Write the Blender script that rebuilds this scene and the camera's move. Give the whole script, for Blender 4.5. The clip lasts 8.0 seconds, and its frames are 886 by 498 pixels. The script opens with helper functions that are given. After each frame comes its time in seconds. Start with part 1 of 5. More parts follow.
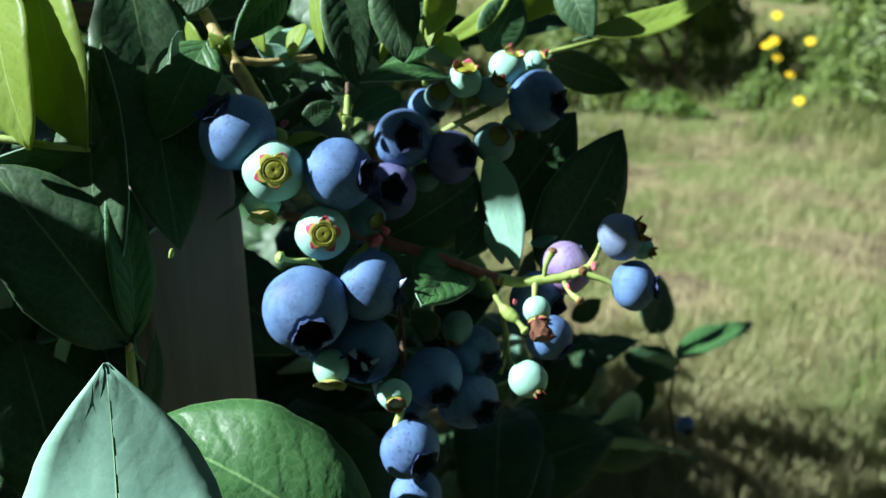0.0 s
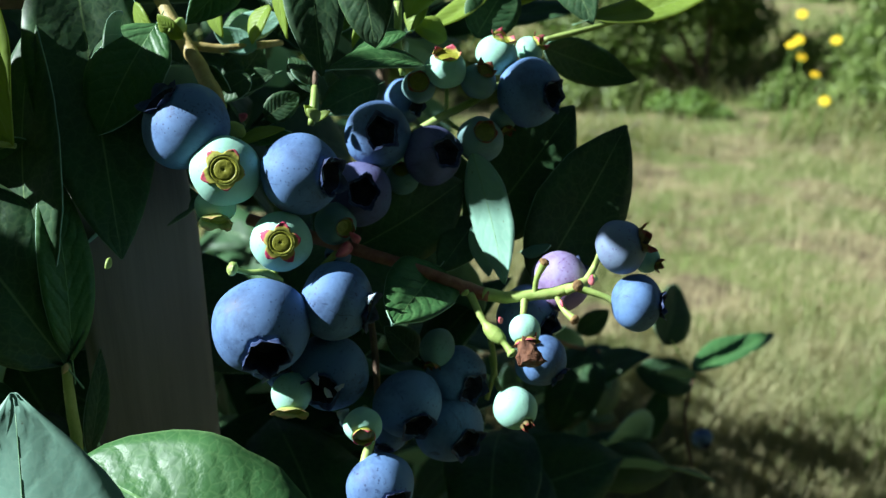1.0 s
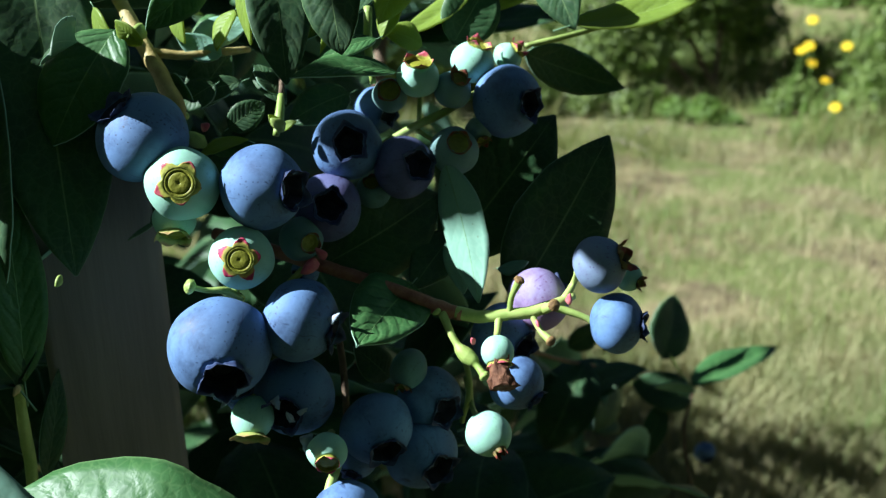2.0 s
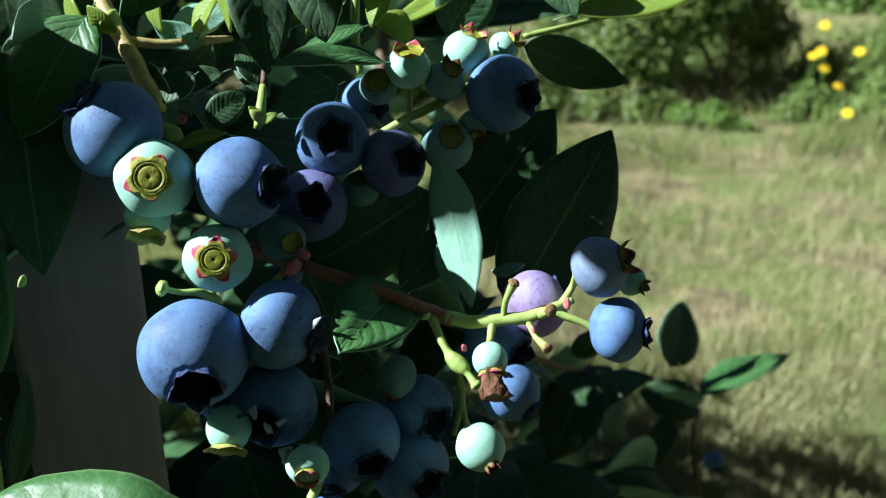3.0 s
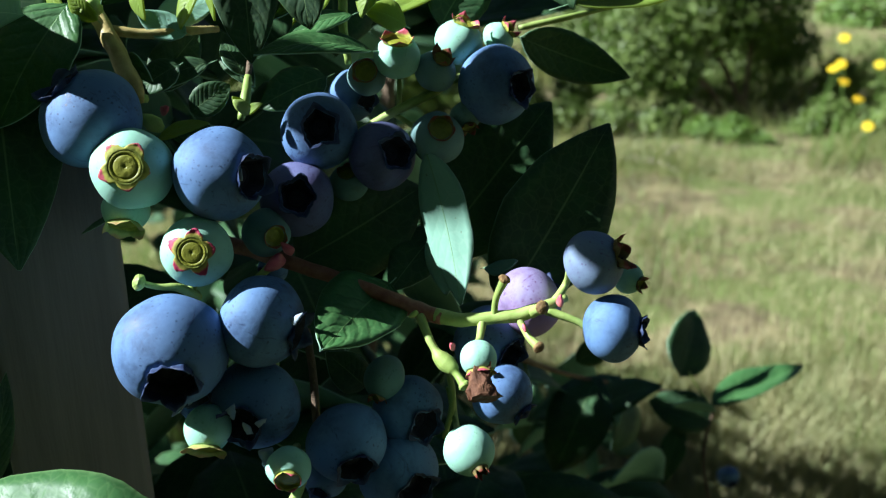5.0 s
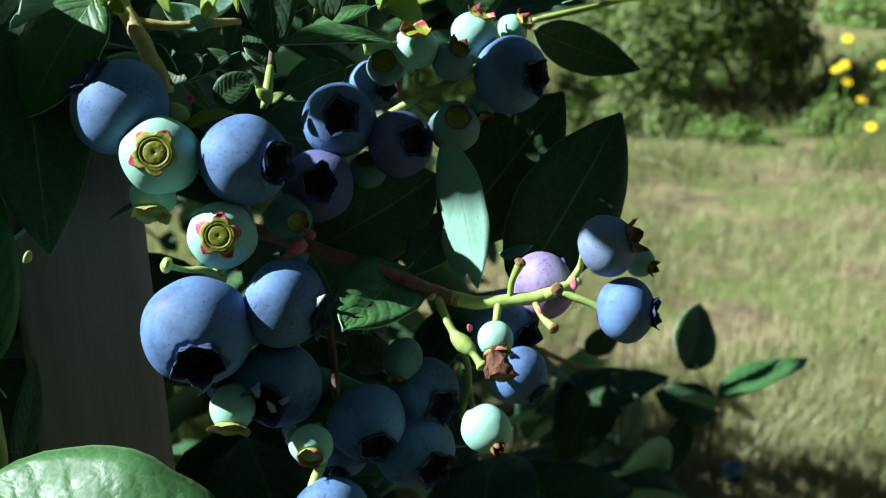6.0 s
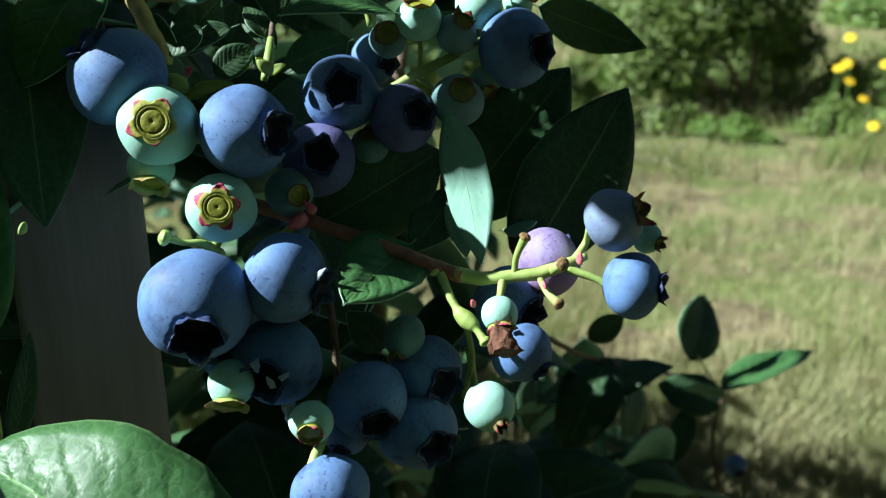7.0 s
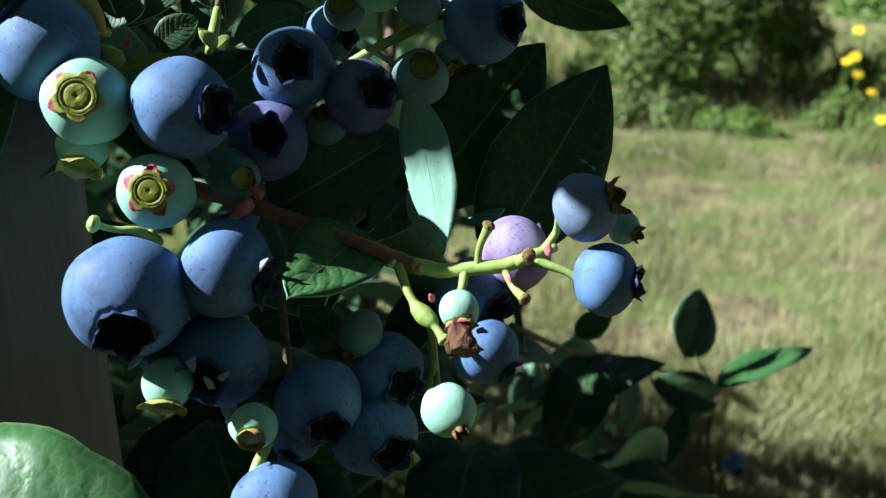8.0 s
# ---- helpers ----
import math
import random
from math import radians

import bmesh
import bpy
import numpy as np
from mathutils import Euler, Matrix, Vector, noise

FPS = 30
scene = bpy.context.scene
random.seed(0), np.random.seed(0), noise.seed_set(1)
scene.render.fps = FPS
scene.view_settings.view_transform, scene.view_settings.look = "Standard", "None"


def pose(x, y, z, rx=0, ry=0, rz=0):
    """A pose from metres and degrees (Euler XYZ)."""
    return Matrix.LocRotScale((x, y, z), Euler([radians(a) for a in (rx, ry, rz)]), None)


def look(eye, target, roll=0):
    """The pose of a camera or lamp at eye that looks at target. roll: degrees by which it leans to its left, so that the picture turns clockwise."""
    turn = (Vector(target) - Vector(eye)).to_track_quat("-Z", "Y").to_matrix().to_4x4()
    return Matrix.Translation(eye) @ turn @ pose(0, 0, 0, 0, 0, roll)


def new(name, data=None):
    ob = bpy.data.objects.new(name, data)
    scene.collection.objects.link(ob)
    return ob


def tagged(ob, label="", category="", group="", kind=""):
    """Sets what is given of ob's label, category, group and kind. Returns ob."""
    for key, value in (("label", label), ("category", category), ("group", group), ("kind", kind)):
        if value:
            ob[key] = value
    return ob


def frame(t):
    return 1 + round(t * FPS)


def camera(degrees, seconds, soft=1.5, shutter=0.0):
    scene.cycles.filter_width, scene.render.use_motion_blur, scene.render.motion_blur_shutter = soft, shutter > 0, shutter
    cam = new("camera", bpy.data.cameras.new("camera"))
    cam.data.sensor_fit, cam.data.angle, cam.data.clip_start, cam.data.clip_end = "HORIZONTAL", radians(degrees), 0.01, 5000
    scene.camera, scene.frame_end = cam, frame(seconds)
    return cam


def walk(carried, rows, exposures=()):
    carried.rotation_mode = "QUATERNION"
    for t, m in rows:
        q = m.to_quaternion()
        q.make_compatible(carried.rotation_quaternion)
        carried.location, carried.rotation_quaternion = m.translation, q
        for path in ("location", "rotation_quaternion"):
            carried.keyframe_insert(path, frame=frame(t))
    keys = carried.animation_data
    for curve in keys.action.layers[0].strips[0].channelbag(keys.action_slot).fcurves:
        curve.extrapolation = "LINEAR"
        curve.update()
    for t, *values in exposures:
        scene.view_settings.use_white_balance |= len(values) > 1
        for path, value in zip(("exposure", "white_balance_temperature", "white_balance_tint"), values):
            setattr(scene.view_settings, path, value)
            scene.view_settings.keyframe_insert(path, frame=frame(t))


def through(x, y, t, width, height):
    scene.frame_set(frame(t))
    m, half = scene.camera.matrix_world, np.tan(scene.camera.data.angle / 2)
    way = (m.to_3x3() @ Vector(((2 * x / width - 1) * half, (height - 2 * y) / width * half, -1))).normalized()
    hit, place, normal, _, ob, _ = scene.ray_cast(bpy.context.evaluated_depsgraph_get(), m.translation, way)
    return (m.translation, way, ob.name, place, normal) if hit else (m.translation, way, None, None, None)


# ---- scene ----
# A fruiting blueberry bush at the edge of a dry meadow, seen from a hand's width away.
# ---------------------------------------------------------------- camera
cam = camera(52.2, 8.0, 1.2)
cam.data.dof.use_dof, cam.data.dof.focus_distance, cam.data.dof.aperture_fstop = True, 0.144, 29.0
walk(cam, [
    (0.0, pose(-0.02442, -0.04420, 0.66320, 69.082, -0.188, -2.983)),
    (0.5, pose(-0.02027, -0.03300, 0.65976, 69.260, -0.107, -2.364)),
    (1.0, pose(-0.01504, -0.02269, 0.65701, 69.073, -0.047, -1.641)),
    (1.5, pose(-0.01005, -0.01795, 0.65696, 69.237, 0.023, -1.288)),
    (3.0, pose(-0.00413, -0.00548, 0.65171, 69.773, 0.030, -0.318)),
    (3.5, pose(0.00004, 0.00001, 0.64997, 69.996, -0.004, -0.007)),
    (4.0, pose(0.00186, 0.00276, 0.64804, 70.240, -0.008, 0.312)),
    (4.5, pose(0.00168, 0.00186, 0.64707, 70.504, 0.106, 0.608)),
    (6.0, pose(-0.00167, -0.00633, 0.64559, 70.767, 0.285, 0.982)),
    (6.5, pose(-0.00193, -0.00400, 0.64326, 70.780, 0.261, 0.986)),
    (7.0, pose(-0.00211, -0.00502, 0.64082, 70.722, 0.082, 1.101)),
    (7.5, pose(-0.00016, -0.00275, 0.63892, 70.507, -0.048, 1.235)),
    (8.0, pose(0.00504, 0.00664, 0.63634, 70.232, -0.121, 1.582)),
], exposures=[(0.0, 1.43, 5780, 5), (8.0, 1.43, 5780, 5)])

# ---------------------------------------------------------------- world, sun
SUN = Vector((-0.797, -0.078, 0.601)).normalized()      # towards the sun
world = bpy.data.worlds.new("sky")
scene.world = world
world.use_nodes = True
wn = world.node_tree
sky = wn.nodes.new("ShaderNodeTexSky")
sky.sky_type, sky.sun_disc = "NISHITA", False
sky.sun_elevation, sky.sun_rotation = math.asin(SUN.z), math.atan2(SUN.x, SUN.y)
wn.links.new(sky.outputs[0], wn.nodes["Background"].inputs[0])
wn.nodes["Background"].inputs[1].default_value = 0.0145
sun = new("sun", bpy.data.lights.new("sun", "SUN"))
sun.data.energy, sun.data.angle, sun.data.color = 5.0, radians(0.53), (1.0, 0.985, 0.94)
sun.matrix_world = look((0, 0, 5), Vector((0, 0, 5)) - SUN)

FRONT = Vector((0, -0.9397, 0.342))                    # from the fruit back to the camera; leaves face it by default
UP = Vector((0, 0, 1))


# ---------------------------------------------------------------- node helpers
class Nodes:
    def __init__(self, name):
        self.m = bpy.data.materials.new(name)
        self.m.use_nodes = True
        self.t = self.m.node_tree
        self.t.nodes.clear()
        self.out = self.t.nodes.new("ShaderNodeOutputMaterial")

    def node(self, kind, ins=None, **props):
        n = self.t.nodes.new(kind)
        for k, v in props.items():
            setattr(n, k, v)
        for k, v in (ins or {}).items():
            if isinstance(v, bpy.types.NodeSocket):
                self.t.links.new(v, n.inputs[k])
            else:
                n.inputs[k].default_value = v
        return n

    def math(self, op, a, b=0.0, c=0.0, clamp=False):
        return self.node("ShaderNodeMath", {0: a, 1: b, 2: c}, operation=op, use_clamp=clamp).outputs[0]

    def noise(self, scale, detail=4.0, rough=0.6, vec=None, dist=0.0):
        ins = {"Scale": scale, "Detail": detail, "Roughness": rough, "Distortion": dist}
        if vec is not None:
            ins["Vector"] = vec
        return self.node("ShaderNodeTexNoise", ins).outputs["Fac"]

    def span(self, v, lo, hi, to0=0.0, to1=1.0, smooth=True):
        return self.node("ShaderNodeMapRange", {0: v, 1: lo, 2: hi, 3: to0, 4: to1},
                         interpolation_type="SMOOTHSTEP" if smooth else "LINEAR").outputs[0]

    def mix(self, f, a, b, blend="MIX"):
        n = self.node("ShaderNodeMix", {0: f}, data_type="RGBA", blend_type=blend)
        for i, v in ((6, a), (7, b)):
            if isinstance(v, bpy.types.NodeSocket):
                self.t.links.new(v, n.inputs[i])
            else:
                n.inputs[i].default_value = (*v[:3], 1)
        return n.outputs[2]

    def coords(self, what="Object"):
        return self.node("ShaderNodeTexCoord").outputs[what]

    def bump(self, h, strength, dist):
        return self.node("ShaderNodeBump", {"Strength": strength, "Distance": dist, "Height": h}).outputs[0]

    def done(self, color, rough, normal=None, spec=0.5, through=None, amount=0.0, sub=0.0):
        b = self.node("ShaderNodeBsdfPrincipled", {"Specular IOR Level": spec})
        for k, v in (("Base Color", color), ("Roughness", rough)):
            if isinstance(v, bpy.types.NodeSocket):
                self.t.links.new(v, b.inputs[k])
            else:
                b.inputs[k].default_value = (*v[:3], 1) if k == "Base Color" else v
        if normal is not None:
            self.t.links.new(normal, b.inputs["Normal"])
        if sub:
            b.inputs["Subsurface Weight"].default_value = sub
            b.inputs["Subsurface Radius"].default_value = (0.6, 0.8, 0.4)
            b.inputs["Subsurface Scale"].default_value = 0.002
        last = b.outputs[0]
        if amount:
            tr = self.node("ShaderNodeBsdfTranslucent")
            if isinstance(through, bpy.types.NodeSocket):
                self.t.links.new(through, tr.inputs[0])
            else:
                tr.inputs[0].default_value = (*through, 1)
            last = self.node("ShaderNodeMixShader", {0: amount, 1: last, 2: tr.outputs[0]}).outputs[0]
        self.t.links.new(last, self.out.inputs[0])
        return self.m


# ---------------------------------------------------------------- materials
def leaf_material(name, blade, blade2, vein, rough, thru, amount, relief, blotch=0.5):
    n = Nodes(name)
    uv = n.node("ShaderNodeUVMap").outputs[0]
    sep = n.node("ShaderNodeSeparateXYZ", {0: uv})
    across = n.math("ABSOLUTE", n.math("MULTIPLY_ADD", sep.outputs[0], 2.0, -1.0))
    rnd = n.node("ShaderNodeObjectInfo").outputs["Random"]
    isl = n.node("ShaderNodeNewGeometry").outputs["Random Per Island"]
    obj = n.coords()
    wob = n.noise(260.0, 3.0, 0.6, obj)
    # side veins sweep forward from the midrib and fork into a net
    ph = n.math("ADD", n.math("SUBTRACT", n.math("MULTIPLY", sep.outputs[1], 8.5), n.math("MULTIPLY", across, 2.2)), n.math("MULTIPLY", wob, 1.1))
    d = n.math("ABSOLUTE", n.math("SUBTRACT", n.math("FRACT", ph), 0.5))
    side = n.span(d, 0.07, 0.0)
    mid = n.span(across, 0.03, 0.008)
    net = n.node("ShaderNodeTexVoronoi", {"Vector": obj, "Scale": 480.0}, feature="DISTANCE_TO_EDGE").outputs["Distance"]
    netm = n.span(net, 0.12, 0.0)
    col = n.mix(n.span(n.noise(120.0, 5.0, 0.65, obj), 0.35, 0.7, 0.0, blotch), blade, blade2)
    col = n.mix(n.math("MULTIPLY", n.math("ADD", rnd, isl), 0.22), col, blade2)
    col = n.mix(n.math("MULTIPLY", netm, 0.18), col, vein)
    col = n.mix(n.math("MULTIPLY", side, 0.18), col, vein)
    col = n.mix(n.math("MULTIPLY", mid, 0.6), col, [min(1.0, 1.4 * c) for c in vein])
    # small brown specks and a worn rim
    speck = n.span(n.noise(700.0, 2.0, 0.5, obj), 0.74, 0.8)
    col = n.mix(n.math("MULTIPLY", speck, 0.6), col, (0.06, 0.035, 0.015))
    edge = n.span(across, 0.955, 1.0)
    col = n.mix(n.math("MULTIPLY", edge, 0.6), col, vein)
    groove = n.math("MULTIPLY", n.span(d, 0.34, 0.0), n.span(across, 1.0, 0.6))
    cell = n.node("ShaderNodeTexVoronoi", {"Vector": obj, "Scale": 210.0, "Randomness": 0.9}, feature="DISTANCE_TO_EDGE").outputs["Distance"]
    h = n.math("ADD", n.math("MULTIPLY", n.math("MAXIMUM", groove, n.math("MULTIPLY", mid, 0.3)), -0.55), n.math("MULTIPLY", n.span(net, 0.0, 0.4), 0.14))
    h = n.math("ADD", h, n.math("MULTIPLY", n.span(cell, 0.0, 0.35), 0.5))
    h = n.math("ADD", h, n.math("MULTIPLY", n.noise(900.0, 2.0, 0.5, obj), 0.08))
    nor = n.bump(h, relief, 0.0003)
    r = n.span(n.noise(200.0, 3.0, 0.6, obj), 0.3, 0.7, rough - 0.06, rough + 0.1)
    return n.done(col, r, nor, 0.26, thru, amount)


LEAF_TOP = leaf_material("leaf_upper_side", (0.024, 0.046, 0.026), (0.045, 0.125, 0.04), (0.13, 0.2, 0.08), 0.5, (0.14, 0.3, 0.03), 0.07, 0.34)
# brighter copy of LEAF_TOP, mostly for sunlit leaves: some sun is in its colour
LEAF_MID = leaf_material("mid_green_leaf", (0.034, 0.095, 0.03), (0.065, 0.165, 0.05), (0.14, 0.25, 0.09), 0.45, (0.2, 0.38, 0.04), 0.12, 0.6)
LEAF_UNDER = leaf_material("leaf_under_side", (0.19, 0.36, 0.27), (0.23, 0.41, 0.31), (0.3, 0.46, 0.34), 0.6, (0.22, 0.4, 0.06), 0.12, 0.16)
# brightest, yellow-green copy for sunlit leaves, with sunlight put into its colour
LEAF_GLOW = leaf_material("sunlit_leaf", (0.2, 0.3, 0.05), (0.27, 0.36, 0.06), (0.32, 0.42, 0.13), 0.42, (0.5, 0.6, 0.06), 0.45, 0.35)


def berry_material(name, skin, bloom, tint, amount, rough=0.55, smear=0.62, sub=0.0):
    n = Nodes(name)
    obj = n.coords()
    rnd = n.node("ShaderNodeObjectInfo").outputs["Random"]
    shift = n.node("ShaderNodeVectorMath", {0: obj, 1: n.node("ShaderNodeCombineXYZ", {0: rnd, 1: rnd, 2: rnd}).outputs[0]}, operation="ADD").outputs[0]
    wide = n.noise(120.0, 4.0, 0.6, shift, 0.6)
    fine = n.noise(900.0, 5.0, 0.7, shift)
    b = n.span(n.math("ADD", n.math("MULTIPLY", wide, 0.75), n.math("MULTIPLY", fine, 0.25)), 0.3, 0.58, amount * (1 - smear), amount)
    # rubbed spots and fine scratches in the wax
    dots = n.node("ShaderNodeTexVoronoi", {"Vector": n.node("ShaderNodeVectorMath", {0: shift, 1: n.node("ShaderNodeVectorMath", {0: n.node("ShaderNodeTexNoise", {"Vector": shift, "Scale": 600.0, "Detail": 3.0}).outputs["Color"], 1: (0.0012, 0.0012, 0.0012)}, operation="MULTIPLY").outputs[0]}, operation="ADD").outputs[0], "Scale": 1150.0, "Randomness": 1.0}).outputs["Distance"]
    sel = n.span(n.noise(150.0, 3.0, 0.6, shift), 0.45, 0.6)
    b = n.math("MULTIPLY", b, n.math("SUBTRACT", 1.0, n.math("MULTIPLY", n.math("MULTIPLY", n.span(dots, 0.3, 0.1), sel), 0.7)))
    st = n.node("ShaderNodeMapping", {0: shift, "Scale": (1.0, 1.0, 0.18), "Rotation": (0.4, 0.3, 0.0)}).outputs[0]
    lines = n.span(n.noise(420.0, 4.0, 0.6, st, 1.4), 0.6, 0.74)
    b = n.math("MULTIPLY", b, n.math("SUBTRACT", 1.0, n.math("MULTIPLY", lines, 0.75)))
    col = n.mix(b, skin, bloom)
    col = n.mix(n.span(n.noise(70.0, 2.0, 0.5, shift), 0.5, 0.75, 0.0, 0.55), col, tint)
    nor = n.bump(n.math("ADD", fine, n.math("MULTIPLY", wide, 1.5)), 0.25, 0.0002)
    r = n.span(b, 0.0, 0.8, rough - 0.15, rough + 0.15)
    return n.done(col, r, nor, 0.35, sub=sub)


RIPE = berry_material("ripe_berry_skin", (0.014, 0.02, 0.06), (0.115, 0.21, 0.405), (0.078, 0.138, 0.3), 0.95)
DUSKY = berry_material("dusky_berry_skin", (0.03, 0.018, 0.06), (0.13, 0.15, 0.31), (0.14, 0.1, 0.26), 0.85)
PURPLE = berry_material("turning_berry_skin", (0.1, 0.03, 0.11), (0.3, 0.27, 0.48), (0.4, 0.22, 0.42), 0.85)
BLUSH = berry_material("blushing_berry_skin", (0.1, 0.08, 0.18), (0.18, 0.26, 0.38), (0.2, 0.13, 0.32), 0.85)
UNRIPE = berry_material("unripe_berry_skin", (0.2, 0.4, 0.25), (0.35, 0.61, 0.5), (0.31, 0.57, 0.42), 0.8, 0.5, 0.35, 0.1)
# darker, bluer copy of UNRIPE: shade is put into the skin colour
UNRIPE_SHADED = berry_material("unripe_skin_shaded", (0.08, 0.15, 0.14), (0.17, 0.29, 0.29), (0.13, 0.23, 0.23), 0.8, 0.5, 0.4)


def calyx_material(name, low, high, edge, tip=0.5):
    n = Nodes(name)
    uv = n.node("ShaderNodeSeparateXYZ", {0: n.node("ShaderNodeUVMap").outputs[0]})
    obj = n.coords()
    rag = n.math("ADD", uv.outputs[1], n.math("MULTIPLY_ADD", n.noise(700.0, 3.0, 0.6, obj), 0.7, -0.35))
    col = n.mix(n.span(rag, 0.05, 0.4), low, high)
    col = n.mix(n.span(rag, tip, tip + 0.22), col, edge)
    return n.done(col, 0.55, n.bump(n.noise(1500.0, 3.0, 0.6, obj), 0.3, 0.0003), 0.3, edge, 0.12)


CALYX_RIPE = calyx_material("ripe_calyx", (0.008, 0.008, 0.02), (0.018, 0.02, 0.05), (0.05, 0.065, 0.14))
CALYX_OUTER = calyx_material("ripe_calyx_outside", (0.07, 0.13, 0.27), (0.03, 0.045, 0.11), (0.05, 0.075, 0.17), 0.6)
CALYX_GREEN = calyx_material("green_calyx", (0.14, 0.17, 0.02), (0.42, 0.42, 0.07), (0.5, 0.09, 0.13), 0.46)
CALYX_PINK = calyx_material("crimson_calyx", (0.14, 0.17, 0.02), (0.42, 0.36, 0.07), (0.5, 0.05, 0.12), 0.34)
CALYX_BELL = calyx_material("yellow_green_calyx", (0.2, 0.28, 0.07), (0.36, 0.4, 0.11), (0.42, 0.3, 0.12))
CALYX_DRY = calyx_material("dry_calyx", (0.1, 0.07, 0.03), (0.2, 0.16, 0.05), (0.24, 0.06, 0.04))


def simple_material(name, a, b, scale, rough=0.6, relief=0.4, dist=0.0005, stretch=None, spec=0.35, through=None, amount=0.0, spread=0.0):
    n = Nodes(name)
    v = n.coords()
    if stretch:
        v = n.node("ShaderNodeMapping", {0: v, "Scale": stretch}).outputs[0]
    f = n.noise(scale, 6.0, 0.65, v)
    g = n.noise(scale * 0.17, 3.0, 0.6, v)
    k = n.span(n.math("MULTIPLY_ADD", g, 0.5, n.math("MULTIPLY", f, 0.5)), 0.32, 0.68)
    if spread:
        isl = n.node("ShaderNodeNewGeometry").outputs["Random Per Island"]
        k = n.math("MULTIPLY_ADD", isl, spread, n.math("MULTIPLY", k, 1.0 - spread))
    return n.done(n.mix(k, a, b), rough, n.bump(f, relief, dist), spec, through, amount)


DISC = simple_material("calyx_disc", (0.16, 0.17, 0.014), (0.3, 0.3, 0.035), 900.0, 0.45)
SILVER = simple_material("dry_silvery_flake", (0.25, 0.31, 0.4), (0.42, 0.5, 0.6), 900.0, 0.5)
# near black: the shade inside a ripe crown is put into this colour
DISC_RIPE = simple_material("shade_dark_calyx_disc", (0.008, 0.008, 0.018), (0.02, 0.022, 0.05), 900.0, 0.7)
RED_WOOD = simple_material("reddish_bark", (0.16, 0.045, 0.03), (0.34, 0.17, 0.1), 500.0, 0.55, 0.6, 0.0006)
YELLOW_WOOD = simple_material("yellow_bark", (0.3, 0.22, 0.07), (0.5, 0.42, 0.18), 400.0, 0.55, 0.5, 0.0006)
GREEN_WOOD = simple_material("green_twig", (0.2, 0.3, 0.06), (0.38, 0.46, 0.14), 350.0, 0.5, 0.35)
RIB = simple_material("leaf_midrib", (0.15, 0.29, 0.14), (0.22, 0.38, 0.22), 350.0, 0.5, 0.2)
BROWN_TIP = simple_material("dry_scar", (0.1, 0.05, 0.02), (0.3, 0.2, 0.07), 900.0, 0.75)
WITHER = simple_material("withered_petal", (0.07, 0.025, 0.012), (0.22, 0.1, 0.05), 800.0, 0.7, 0.8, 0.0008)
PINK = simple_material("pink_bud_scale", (0.45, 0.05, 0.1), (0.6, 0.2, 0.2), 600.0, 0.5)
GREY_WOOD = simple_material("weathered_wood", (0.15, 0.138, 0.13), (0.26, 0.24, 0.225), 160.0, 0.85, 0.4, 0.001, (1.0, 1.0, 0.06))
BLEACHED = simple_material("bleached_dead_wood", (0.26, 0.22, 0.15), (0.4, 0.35, 0.26), 60.0, 0.85, 0.6, 0.002)
CANE = simple_material("old_cane_bark", (0.09, 0.06, 0.04), (0.2, 0.14, 0.09), 220.0, 0.85, 0.8, 0.002)
STRAW = simple_material("dry_grass_blades", (0.1, 0.16, 0.04), (0.5, 0.44, 0.25), 9.0, 0.6, 0.2, 0.001, None, 0.3, (0.4, 0.36, 0.14), 0.25, 0.42)
PALE_STRAW = simple_material("bleached_straw", (0.3, 0.26, 0.13), (0.5, 0.45, 0.27), 6.0, 0.6, 0.2, 0.001, None, 0.3, (0.5, 0.45, 0.2), 0.25, 0.7)
GREEN_GRASS = simple_material("green_grass_blades", (0.08, 0.15, 0.03), (0.2, 0.3, 0.07), 6.0, 0.5, 0.2, 0.001, None, 0.35, (0.25, 0.4, 0.05), 0.3, 0.7)
WEED = simple_material("mixed_weed_blades", (0.07, 0.12, 0.03), (0.33, 0.3, 0.13), 6.0, 0.5, 0.2, 0.001, None, 0.35, (0.3, 0.36, 0.08), 0.25, 0.85)
SHRUB_LEAF = simple_material("shrub_leaves", (0.06, 0.09, 0.022), (0.21, 0.27, 0.07), 4.0, 0.5, 0.2, 0.001, None, 0.35, (0.2, 0.36, 0.05), 0.25, 0.6)
SHRUB_LIGHT = simple_material("light_shrub_leaves", (0.07, 0.13, 0.025), (0.18, 0.27, 0.06), 4.0, 0.5, 0.2, 0.001, None, 0.35, (0.3, 0.45, 0.07), 0.3, 0.6)
PETAL = simple_material("yellow_petals", (0.75, 0.5, 0.01), (0.9, 0.68, 0.03), 90.0, 0.55, 0.3, 0.001, None, 0.3, (0.9, 0.6, 0.02), 0.2)
FLOWER_EYE = simple_material("flower_centre", (0.5, 0.28, 0.01), (0.7, 0.42, 0.02), 300.0, 0.7)
STONE = simple_material("pale_stone", (0.3, 0.29, 0.31), (0.46, 0.45, 0.48), 12.0, 0.8, 0.7, 0.01)

n = Nodes("meadow_soil")
v = n.coords()
soil = n.mix(n.span(n.noise(9.0, 6.0, 0.65, v), 0.35, 0.65), (0.1, 0.075, 0.045), (0.3, 0.25, 0.13))
soil = n.mix(n.span(n.noise(3.4, 5.0, 0.65, v), 0.44, 0.56, 0.0, 0.9), soil, (0.14, 0.18, 0.05))
soil = n.mix(n.span(n.noise(60.0, 5.0, 0.7, v), 0.5, 0.7, 0.0, 0.5), soil, (0.36, 0.3, 0.17))
